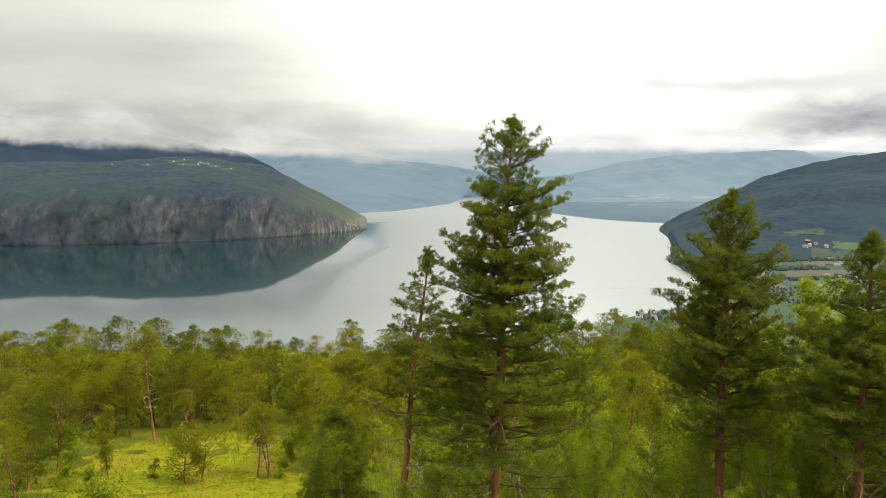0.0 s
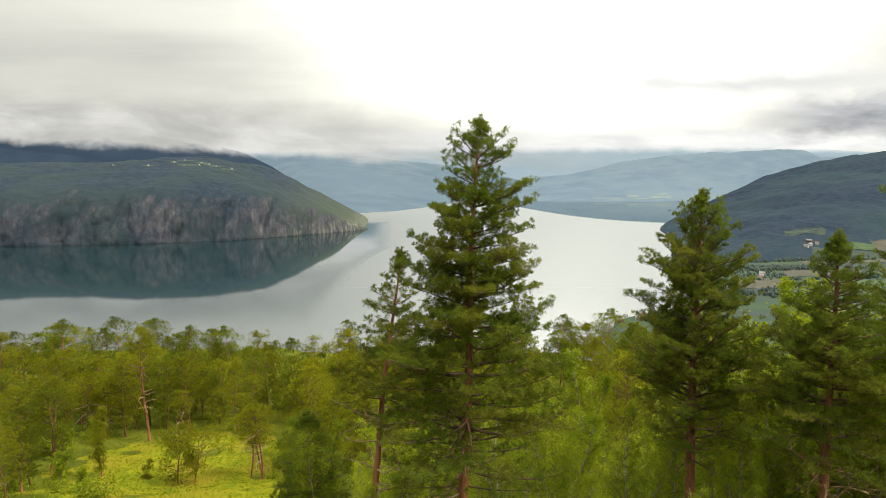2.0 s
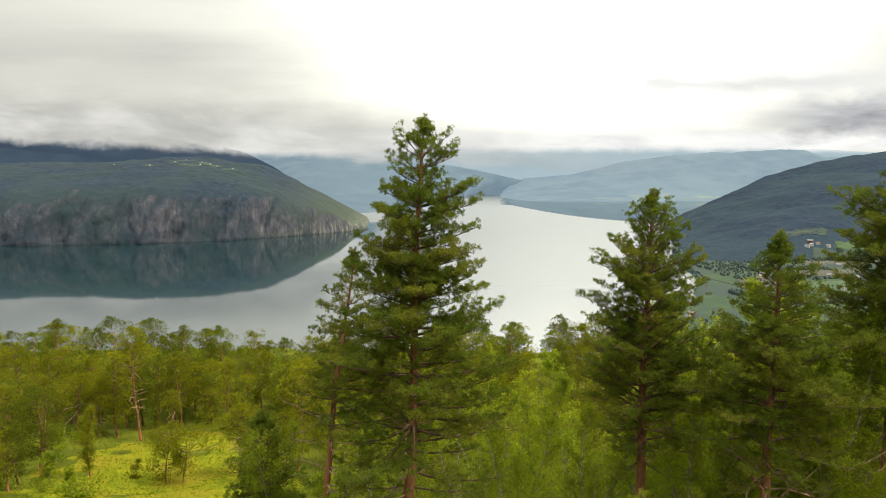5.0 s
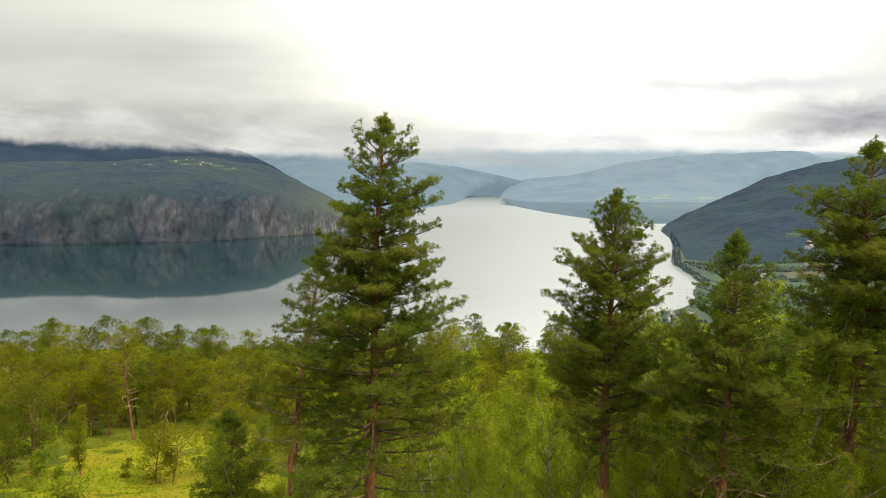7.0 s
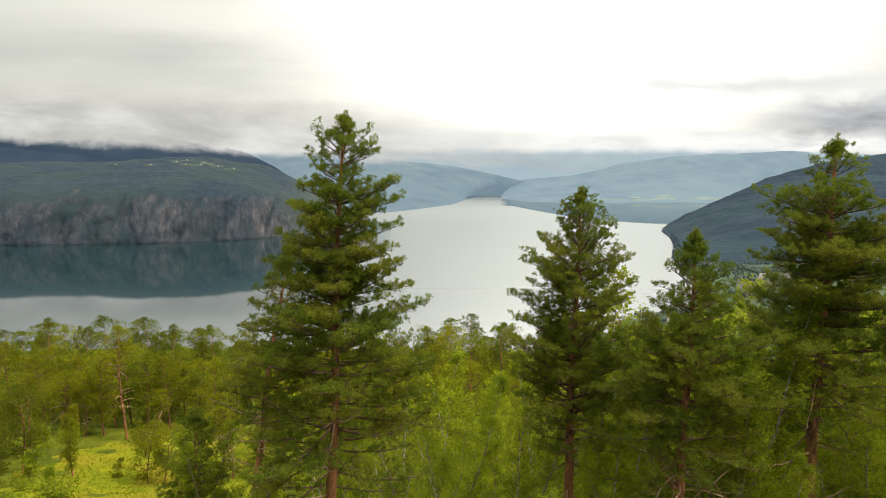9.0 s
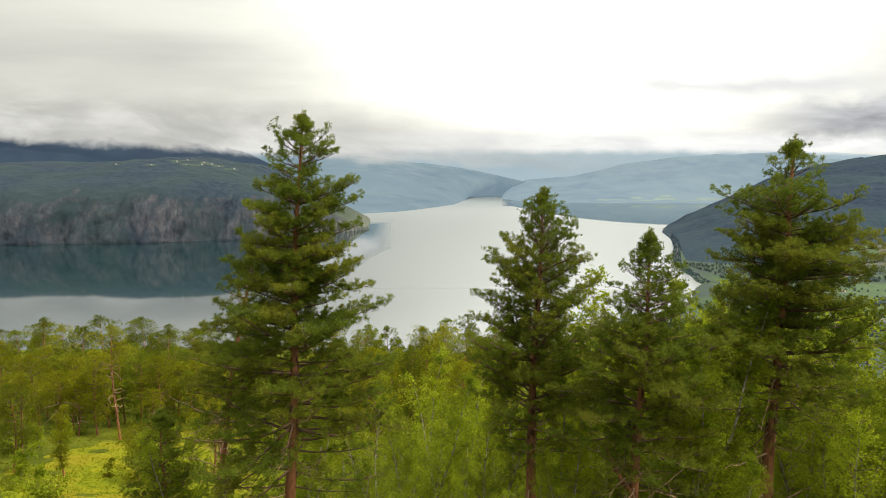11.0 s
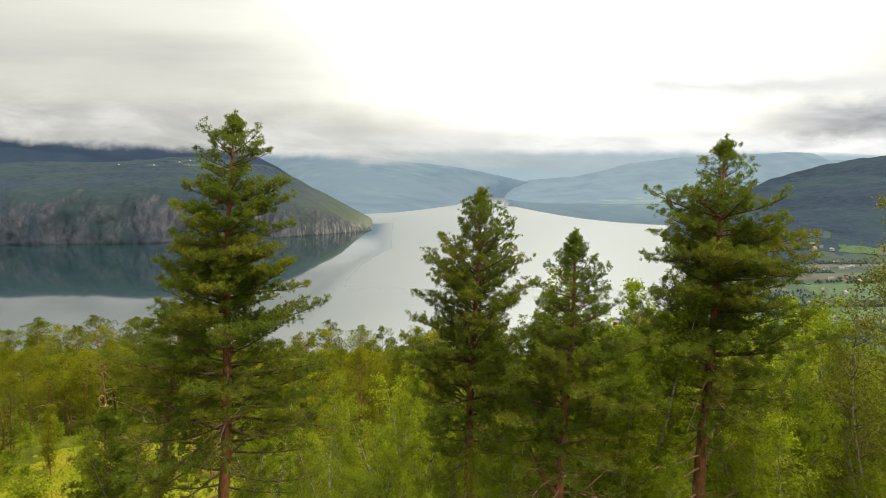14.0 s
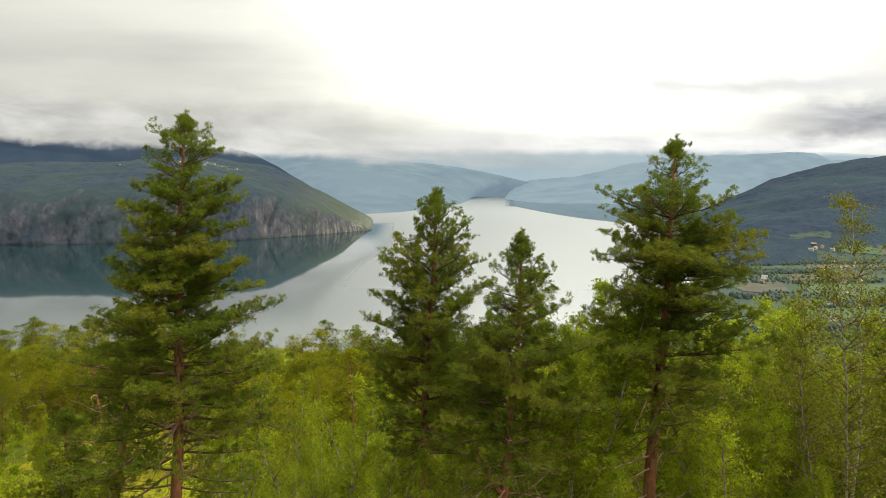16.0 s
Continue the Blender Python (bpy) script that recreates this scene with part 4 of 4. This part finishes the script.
# ---- forest of the bench ----
def mid_pine(seed, height, flat, clear, blade=(7, 0.25, 0.064), step=0.80, fill=1.0, per=4, dead=0, shape=0.72, leafage=None, reach=1.0, name="pine_tree"):
    """A pine some way off: fewer, larger tufts."""
    rng = np.random.default_rng(seed)
    trunk, limbs, crown = Buffer(), Buffer(), Buffer()
    t = np.linspace(0, 1, 10)
    axis = np.stack([0.35 * np.sin(t * 4 + seed), 0.35 * np.cos(t * 3 + seed) - 0.35, height * t], -1)
    tube(trunk, axis, 0.012 * height * (1 - t) ** 0.8 + 0.02, 7)
    B, D = [], []
    z = height
    place = lambda zz: np.array([np.interp(zz, axis[:, 2], axis[:, c]) for c in range(3)])
    while z > height * clear:
        f = (height - z) / (height * (1 - clear))
        R = flat * (0.22 + 0.95 * np.sin(np.pi * min(1, 0.10 + shape * f) ** 0.8)) * (0.75 + 0.5 * rng.random()) * (0.38 + 0.62 * float(smooth(0, 0.22, f)))
        for j in range(per):
            az = rng.random() * 6.28
            ln = R * (0.55 + 0.6 * rng.random())
            pts = bent(rng, place(z), (np.cos(az), np.sin(az), 0.45 - 0.35 * f), ln, 4, 0.35, 0.12)
            tube(limbs, pts[::2], [0.05, 0.035, 0.015], 3)
            # a rounded pad of needles over the end of the limb
            k = int((12 + ln * 13) * fill)
            r = unit(rng.normal(size=(k, 3)) + [0, 0, 0.35])
            size = (0.34 * ln + 0.24) * (0.8 + 0.4 * rng.random())
            body = pts[2] * 0.35 + pts[-1] * 0.65
            B.append(body + r * size * [1.0, 1.0, 0.62] * (1 - 0.45 * rng.random((k, 1)) ** 2))
            D.append(unit(r * 0.9 + rng.normal(size=(k, 3)) * 0.5 + [0, 0, 0.35]))
        z -= step * (0.7 + 0.6 * rng.random())
    needles(crown, rng, np.concatenate(B), np.concatenate(D), blade[0], blade[1], blade[2], 1.0, 0.2)
    tree = new(name)
    part("trunk", trunk.mesh("trunk", True), M_BARK, tree)
    tagged(part("branchwork", limbs.mesh("branchwork"), M_TWIG, tree), kind="stuff")
    part("crown", crown.mesh("crown"), leafage or M_NEEDLE_FAR, tree)
    for _ in range(dead):
        dry = Buffer()
        az = rng.random() * 6.28
        pts = bent(rng, place(height * (0.25 + (clear - 0.15) * rng.random())), (np.cos(az), np.sin(az), 0.5 * rng.random()), reach * (0.8 + 2.2 * rng.random() ** 1.5), 6, -1.1 + 2.0 * rng.random(), 0.28)
        tube(dry, pts, np.linspace(0.085, 0.03, 7), 4)
        part("dead_limb", dry.mesh("dead_limb"), M_DEAD, tree, "bare pale dead limb")
    return tree


FRONT = [mid_pine(51, 13, 2.6, 0.18), mid_pine(52, 15, 2.9, 0.28, dead=3), mid_pine(53, 11, 2.4, 0.2, leafage=M_NEEDLE_MID), mid_pine(54, 12, 3.1, 0.24, dead=3, shape=0.6), mid_pine(55, 9, 1.7, 0.12, leafage=M_NEEDLE_MID)]
BLADE = (4, 0.42, 0.15)
# most rear pines carry the darker needles in place of shade between the trees
BEHIND = [mid_pine(61, 16, 3.4, 0.10, BLADE, 1.3, 0.7, leafage=M_NEEDLE_MID), mid_pine(62, 17.5, 3.6, 0.18, BLADE, 1.3, 0.7, shape=0.6, leafage=M_NEEDLE_MID), mid_pine(63, 13, 3.0, 0.12, BLADE, 1.3, 0.7, leafage=M_NEEDLE_MID), mid_pine(64, 15, 3.9, 0.15, BLADE, 1.3, 0.7, shape=0.55)]
for k in FRONT + BEHIND:
    tagged(k, "yellow-green Scots pine in the bench forest", "tree", "bench forest")


def free(x, y, taken, gap):
    return all((x - a) ** 2 + (y - c) ** 2 > gap * gap for a, c, _ in taken)


def kept_clear(x, y):
    # the second test keeps the camera's view of the meadow free of trees
    return ((x + 39) / 16) ** 2 + ((y - 90) / 17) ** 2 < 1 or (-0.60 < x / y < -0.29 and y < 92)


UNDER = [birch(39, 4.5, 1.6, 2, 2100, 0.15, 0.05, 0.1, 2, coarse=5), birch(40, 3.5, 1.5, 2, 2100, 0.15, 0.05, 0.1, 2, coarse=5)]
for k in UNDER:
    tagged(k, "small leafy birch under the forest edge", "tree", "forest undergrowth")
rng = np.random.default_rng(9)
front, behind, tries = [], [], 0
while len(front) < 82 and tries < 20000:
    tries += 1
    y = 60 + 55 * rng.random()
    x = 5 + (rng.random() - 0.60) * (1.55 * y + 30)
    if kept_clear(x, y) or (x < -8 and y < 72 and rng.random() < 0.6):
        continue
    if free(x, y, front, 4.0):
        front.append((x, y, 0.75 + 0.45 * rng.random()))
tries = 0
while len(behind) < 142 and tries < 20000:
    tries += 1
    y = 105 + 90 * rng.random() ** 1.5
    x = 5 + (rng.random() - 0.5) * (1.6 * y + 30)
    if not kept_clear(x, y) and free(x, y, front + behind, 4.5):
        behind.append((x, y, (0.70 + 0.36 * rng.random()) * (1.14 if x > -0.14 * y else 1.0)))
edge, tries = [], 0
while len(edge) < 48 and tries < 20000:
    tries += 1
    y = 108 + 24 * rng.random()
    x = -28 + 92 * (rng.random() - 0.5)
    if not kept_clear(x, y) and free(x, y, front + behind + edge, 2.6):
        edge.append((x, y, 0.55 + 0.35 * rng.random()))
behind += edge
front += [(-47.5, 66, 0.9), (-44.5, 58, 0.7), (-52, 72, 0.9)]
scatter(FRONT, front, rng, 0.2)
scatter(BEHIND, behind, rng, 0.2)
under, tries = [], 0
while len(under) < 105 and tries < 9000:
    tries += 1
    y = 62 + 66 * rng.random()
    x = 5 + (rng.random() - 0.58) * (1.5 * y + 25)
    if not kept_clear(x, y) and free(x, y, under, 3.0) and free(x, y, front, 1.5):
        under.append((x, y, 0.6 + 0.8 * rng.random()))
scatter(UNDER, under, rng)

# single trees round the clearing
snag = mid_pine(71, 19.5, 2.6, 0.62, dead=24, shape=0.6, reach=1.25)
tagged(snag, "tall old pine with dead limbs along a red trunk", "tree", "clearing trees")
plant(snag, -49.2, 97.5)
for seed, x, y, h, r, c, lab in ((72, -44.8, 76.8, 9.5, 1.0, 0.15, "slim young pine standing alone in the clearing"), (73, -33.4, 74.6, 7.6, 2.5, 0.10, "small bushy pine in the clearing"), (74, -31.2, 74.4, 6.8, 2.3, 0.15, "small crooked pine in the clearing"),
                                (75, -25.2, 77.6, 9.5, 2.2, 0.5, "thin pine with bare lower trunk beside the clearing"), (76, -23.8, 77.0, 10.5, 2.0, 0.6, "thin half-dead pine beside the clearing"), (77, -24.4, 78.8, 8.5, 1.9, 0.5, "thin leaning pine beside the clearing"),
                                (78, -38.5, 76.4, 2.2, 0.6, 0.1, "tiny pine sapling in the grass"), (79, -45.0, 101.0, 8.0, 1.8, 0.55, "stunted pine with pale bare limbs"), (80, -61.0, 100.0, 11.0, 2.4, 0.5, "stunted pine with curling dead limbs"), (81, -57.0, 99.0, 9.0, 1.9, 0.6, "stunted grey pine with dead limbs")):
    t_ = mid_pine(seed, h, r, c, dead=10 if c > 0.45 else 0)
    plant(tagged(t_, lab, "tree", "clearing trees"), x, y)


def shrub(seed, size=1.0):
    rng = np.random.default_rng(seed)
    twig, crown = Buffer(), Buffer()
    at = []
    for _ in range(16):
        az = rng.random() * 6.28
        p = bent(rng, (0, 0, 0), (np.cos(az), np.sin(az), 0.6 + rng.random()), size * (0.6 + 0.7 * rng.random()), 4, 0.2, 0.2)
        tube(twig, p, np.linspace(0.02, 0.006, 5), 3)
        at.append(p[1:])
    at = np.concatenate(at)
    pick = at[rng.integers(0, len(at), 520)] + rng.normal(size=(520, 3)) * 0.16 * size
    leaves(crown, rng, pick, 0.12 * size, True)
    s = new("shrub")
    tagged(part("branchwork", twig.mesh("branchwork"), M_TWIG, s), kind="stuff")
    part("crown", crown.mesh("crown"), M_BIRCH, s)
    return tagged(s, "low green shrub in the forest grass", "shrub", "undergrowth")


SHRUBS = [shrub(91, 1.3), shrub(92, 1.0), shrub(93, 1.7)]
spots = []
while len(spots) < 130:
    y = 46 + 74 * rng.random()
    x = 5 + (rng.random() - 0.5) * (1.6 * y + 26)
    if not kept_clear(x, y) or rng.random() < 0.05:
        spots.append((x, y, 0.6 + 0.9 * rng.random()))
scatter(SHRUBS, spots, rng, 0.1)


# ---- the valley: fields, roads, houses, groves ----
def drape(x0, x1, y0, y1, skew, mat, name="field", lift=0.6):
    """A field laid on the valley floor, with wavering edges."""
    U, W = np.meshgrid(np.linspace(0, 1, 12), np.linspace(0, 1, 10), indexing="ij")
    x = x0 + (x1 - x0) * U + skew * (W - 0.5) * (y1 - y0) + 5 * fbm(W * 3, U, 1, 2, int(x0) % 50)
    y = y0 + (y1 - y0) * W + 6 * fbm(U * 3, W, 1, 2, int(y0) % 50)
    z = np.maximum(valley_height(x, y), land_height(x, y)) + lift
    return part(name, grid_mesh(name, np.stack([x, y, z], -1)), mat)


RQ = RP[:, 1:-1].reshape(-1, 3)


def land_height(x, y):
    """The mountain's surface above the valley, or far below where it has none."""
    x, y = np.asarray(x, float), np.asarray(y, float)
    out = np.full(x.shape, -99.0)
    for k in np.ndindex(x.shape):
        d = (RQ[:, 0] - x[k]) ** 2 + (RQ[:, 1] - y[k]) ** 2
        i = d.argmin()
        if d[i] < 120:
            out[k] = RQ[i, 2]
    return out


FIELDS = [(345, 520, 500, 552, 0.2, M_FIELD, "bright green mown field in the valley"), (330, 400, 470, 492, 0.3, M_FIELD_DULL, "dull green pasture below the field"),
          (395, 520, 590, 680, 0.3, M_FIELD, "green pasture on the valley floor"), (420, 520, 715, 760, 0.5, M_FIELD_TAN, "tan mown field in the valley"),
          (500, 640, 815, 850, 0.6, M_FIELD_TAN, "pale tan hay field beside the houses"), (560, 700, 880, 930, 0.5, M_FIELD_DULL, "shaded hillside pasture"), (335, 385, 640, 705, 0.4, M_FIELD_TAN, "tan stubble field by the shore"), (560, 760, 600, 720, 0.3, M_FIELD, "broad green valley field"),
          (540, 800, 480, 560, 0.2, M_FIELD_DULL, "broad dull green field"), (570, 640, 985, 1020, 0.5, M_FIELD_DULL, "sloping pasture round the hillside farms"),
          (690, 830, 935, 985, 0.5, M_FIELD_TAN, "mown hillside field"), (620, 690, 935, 962, 0.5, M_FIELD, "small green hillside field")]
for x0, x1, y0, y1, sk, mt, lab in FIELDS:
    tagged(drape(x0, x1, y0, y1, sk, mt), lab, "field", "valley fields", kind="structure")


def road(pts, width, name, label):
    pts = np.asarray(pts, float)
    s = np.r_[0, np.cumsum(np.linalg.norm(np.diff(pts, axis=0), axis=1))]
    t = np.linspace(0, s[-1], max(20, int(s[-1] / 9)))
    k = np.ones(5) / 5
    xy = np.stack([np.interp(t, s, pts[:, c]) for c in range(2)], -1)
    pad = np.pad(xy, ((2, 2), (0, 0)), "edge")
    xy = np.stack([np.convolve(pad[:, c], k, "valid") for c in range(2)], -1)
    d = unit(np.gradient(xy, axis=0))
    side = np.stack([d[:, 1], -d[:, 0]], -1) * width / 2
    P_ = np.stack([xy - side, xy, xy + side], 1)
    z = np.maximum(valley_height(P_[..., 0], P_[..., 1]).max(1), 2.0) + 0.5
    z = np.repeat(z[:, None], 3, 1)
    top = np.concatenate([P_, z[..., None]], -1)
    low_a, low_b = top[:, :1].copy(), top[:, 2:].copy()
    low_a[..., 2] -= 1.2
    low_b[..., 2] -= 1.2
    ob = part(name, grid_mesh(name, np.concatenate([low_a, top, low_b], 1)), M_ROAD)
    tagged(ob, label, "road", kind="structure")


road([(560, 1545), (520, 1400), (481, 1260), (412, 1055), (345, 880), (318, 710), (335, 640), (390, 600)], 1.9, "road", "pale grey shore road along the fjord")
road([(390, 600), (430, 650), (415, 720), (470, 790), (520, 840), (560, 900)], 4, "road", "narrow road winding up to the farmhouses")

M_WHITE = material("white_paint", (0.34, 0.34, 0.34), (0.50, 0.50, 0.49), 0.6, 0.8, 4, per_object=0.12)
M_RED = material("barn_red_paint", (0.085, 0.044, 0.038), (0.13, 0.064, 0.052), 0.7, 0.8, 4)
M_ROOF = material("grey_roof", (0.10, 0.10, 0.11), (0.22, 0.21, 0.21), 0.7, 1.2, 4, per_object=0.3)
M_ROOF_RED = material("tile_roof", (0.15, 0.085, 0.065), (0.22, 0.12, 0.085), 0.8, 1.2, 4)
M_PANE = material("dark_window_pane", (0.03, 0.035, 0.04), (0.06, 0.065, 0.07), 0.2, 1, 2)


def house(w, l, h, wall, roof, kind_label, name="house"):
    """A gabled house with an overhanging roof, windows and a chimney."""
    ob = new(name)
    v = [(-w / 2, -l / 2, -1.5), (w / 2, -l / 2, -1.5), (w / 2, l / 2, -1.5), (-w / 2, l / 2, -1.5), (-w / 2, -l / 2, h), (w / 2, -l / 2, h), (w / 2, l / 2, h), (-w / 2, l / 2, h), (0, -l / 2, h + w * 0.38), (0, l / 2, h + w * 0.38)]
    bm = bmesh.new()
    vs = [bm.verts.new(p) for p in v]
    for f in ((0, 1, 5, 8, 4), (2, 3, 7, 9, 6), (1, 2, 6, 5), (3, 0, 4, 7)):
        bm.faces.new([vs[i] for i in f])
    part("wall", bm, wall, ob)
    bm = bmesh.new()
    e, r, th = 0.5, h + w * 0.38 + 0.12, 0.25
    prof = [(-w / 2 - e, h - e * 0.76), (0, r), (w / 2 + e, h - e * 0.76), (w / 2 + e, h - e * 0.76 + th), (0, r + th), (-w / 2 - e, h - e * 0.76 + th)]
    a = [bm.verts.new((x, -l / 2 - e, z)) for x, z in prof]
    c = [bm.verts.new((x, l / 2 + e, z)) for x, z in prof]
    for i in range(6):
        bm.faces.new((a[i], a[(i + 1) % 6], c[(i + 1) % 6], c[i]))
    bm.faces.new((a[5], a[4], a[1], a[0]))
    bm.faces.new((a[4], a[3], a[2], a[1]))
    bm.faces.new((c[0], c[1], c[4], c[5]))
    bm.faces.new((c[1], c[2], c[3], c[4]))
    cover = part("roof", bm, roof, ob)

    def box(nm, x0, x1, y0, y1, z0, z1, mt, under=None):
        q = bmesh.new()
        g = bmesh.ops.create_cube(q, size=1)["verts"]
        for p in g:
            p.co = ((x0 + x1) / 2 + p.co.x * (x1 - x0), (y0 + y1) / 2 + p.co.y * (y1 - y0), (z0 + z1) / 2 + p.co.z * (z1 - z0))
        return part(nm, q, mt, under or ob)
    for sx in (-w * 0.22, w * 0.22):
        f = box("window", sx - 0.7, sx + 0.7, -l / 2 - 0.06, -l / 2 + 0.1, h * 0.31, h * 0.79, M_WHITE)
        box("pane", sx - 0.55, sx + 0.55, -l / 2 - 0.09, -l / 2 + 0.05, h * 0.35, h * 0.75, M_PANE, f)
    for sy in (-l * 0.28, l * 0.05, l * 0.3):
        f = box("window", -w / 2 - 0.06, -w / 2 + 0.1, sy - 0.65, sy + 0.65, h * 0.31, h * 0.79, M_WHITE)
        box("pane", -w / 2 - 0.09, -w / 2 + 0.05, sy - 0.5, sy + 0.5, h * 0.35, h * 0.75, M_PANE, f)
    box("chimney", -0.35, 0.35, l * 0.15 - 0.35, l * 0.15 + 0.35, h, r + 0.9, M_ROOF, cover)
    return tagged(ob, kind_label, "house", "valley houses")


HOUSES = [house(7, 9, 4.5, M_WHITE, M_ROOF, "small white wooden farmhouse with grey roof"), house(6, 8, 4, M_WHITE, M_ROOF_RED, "small white wooden house with red roof"),
          house(8, 13, 5, M_RED, M_ROOF, "red wooden barn with grey roof"), house(7, 11, 4, M_WHITE, M_ROOF, "long white wooden building with grey roof")]
rng = np.random.default_rng(21)
PLACES = [(578, 940), (566, 930), (592, 946), (604, 938), (585, 955), (565, 868), (574, 874), (505, 800), (516, 806), (528, 796), (540, 803), (552, 812), (470, 700), (462, 712), (480, 690), (395, 735), (384, 716), (374, 700), (410, 640), (420, 622),
          (352, 568), (366, 560), (372, 575), (430, 560), (445, 566), (455, 556), (330, 500), (346, 486), (362, 482), (380, 478), (398, 476), (420, 474), (445, 470), (470, 468),
          (150, 502), (158, 509), (166, 500), (174, 512), (182, 505), (161, 518), (176, 522), (188, 518), (196, 510), (204, 520), (148, 492), (192, 498), (212, 508),
          (154, 515), (170, 507), (186, 526), (200, 502), (208, 529), (164, 525), (180, 496), (219, 518)]
for i, (x, y) in enumerate(PLACES):
    k = (0, 3, 1, 0, 2, 3, 0, 1, 3, 0)[i % 10]
    h_ = HOUSES[k] if i in (0, 1, 2, 4) else copy_thing(HOUSES[k], Matrix())
    z = float(max(valley_height(x, y), land_height(x, y)))
    h_.matrix_basis = pose(x, y, z, 0, 0, 360 * rng.random()) @ Matrix.Scale(0.44 if x < 230 else 0.6, 4)

# groves and hedges of the valley
# tree green shifted towards blue for the haze over the valley
M_GROVE = material("valley_grove", (0.022, 0.037, 0.035), (0.042, 0.060, 0.050), 0.95, 0.05, 5, island=0.2)


def grove(x0, x1, y0, y1, count, seed, label, size=(2.2, 5)):
    rng = np.random.default_rng(seed)
    n = 14
    X, Y = np.meshgrid(np.linspace(x0, x1, n), np.linspace(y0, y1, n), indexing="ij")
    keep = lambda at: fbm(at[:, 0], at[:, 1], 30, 2, seed) > -0.25
    sheet = np.stack([X, Y, np.maximum(valley_height(X, Y), 3.5)], -1)
    tagged(woods("grove", sheet, count, (0, n - 1), M_GROVE, seed, size, keep), label, "woods", kind="stuff")


grove(330, 560, 556, 580, 352, 101, "dark hedgerow of trees between fields")
grove(410, 560, 690, 716, 264, 102, "dark grove on the valley floor")
grove(400, 500, 765, 800, 352, 103, "dark grove above the fields")
grove(430, 640, 845, 935, 572, 105, "scattered trees round the farms")
grove(300, 345, 600, 640, 132, 106, "trees by the shore bend")
grove(165, 240, 480, 525, 70, 107, "garden trees among the shore houses", (1.6, 3.4))
grove(240, 420, 440, 475, 352, 108, "dark trees below the valley fields")
grove(560, 900, 560, 600, 352, 109, "dark hedgerow across the valley")
grove(345, 420, 690, 860, 420, 110, "scattered trees between the shore and the farms", (1.6, 3.6))
grove(320, 470, 585, 650, 160, 111, "loose trees among the valley fields", (1.6, 3.4))

def shore_trees():
    y = np.linspace(690, 1530, 60)
    X = np.interp(y, SHORE_Y, SHORE_X)[:, None] + np.linspace(0, 15, 5)[None]
    sheet = np.stack([X, np.repeat(y[:, None], 5, 1), np.full_like(X, 3.2)], -1)
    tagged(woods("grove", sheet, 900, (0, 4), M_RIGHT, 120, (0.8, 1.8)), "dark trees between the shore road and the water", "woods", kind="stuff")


shore_trees()

# green dulled and blued to match the haze in the headland's colours
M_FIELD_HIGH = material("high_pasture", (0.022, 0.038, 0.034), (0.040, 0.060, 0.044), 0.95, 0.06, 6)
# farms and pastures on the headland's plateau
for u0, u1, w0, w1 in ((150, 172, 66, 71), (166, 186, 58, 62), (188, 196, 62, 66), (206, 216, 56, 59), (134, 147, 54, 59), (236, 250, 57, 61), (176, 200, 70, 73)):
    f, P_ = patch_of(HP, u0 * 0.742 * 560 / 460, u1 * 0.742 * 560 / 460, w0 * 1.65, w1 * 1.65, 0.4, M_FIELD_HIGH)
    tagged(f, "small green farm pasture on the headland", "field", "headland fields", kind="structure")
    for q in (((11, 6), (34, 15), (49, 9)), ((8, 17), (41, 4)), ((22, 11),))[u0 % 3]:
        x, y, z = P_[q]
        h_ = copy_thing(HOUSES[(q[0] + u0) % 2], pose(float(x), float(y), float(z), 0, 0, 40 * q[0]) @ Matrix.Scale(0.6, 4))
        tagged(h_, "white farmhouse on the headland's green plateau", group="headland farms")


# grass tufts of the clearing and the slope
def grass():
    rng = np.random.default_rng(77)
    k = 8000
    x, y = -36 + 14 * rng.normal(size=k), 82 + 14 * rng.normal(size=k)
    at = np.stack([x, y, near_height(x, y)], -1)
    buf = Buffer()
    needles(buf, rng, at, np.tile([[0.0, 0.0, 1.0]], (k, 1)), 5, 0.26, 0.05, 0.45, 0.05)
    tagged(part("grass", buf.mesh("grass"), M_GRASS), "tufts of yellow-green bog grass", "grass", kind="stuff")


grass()
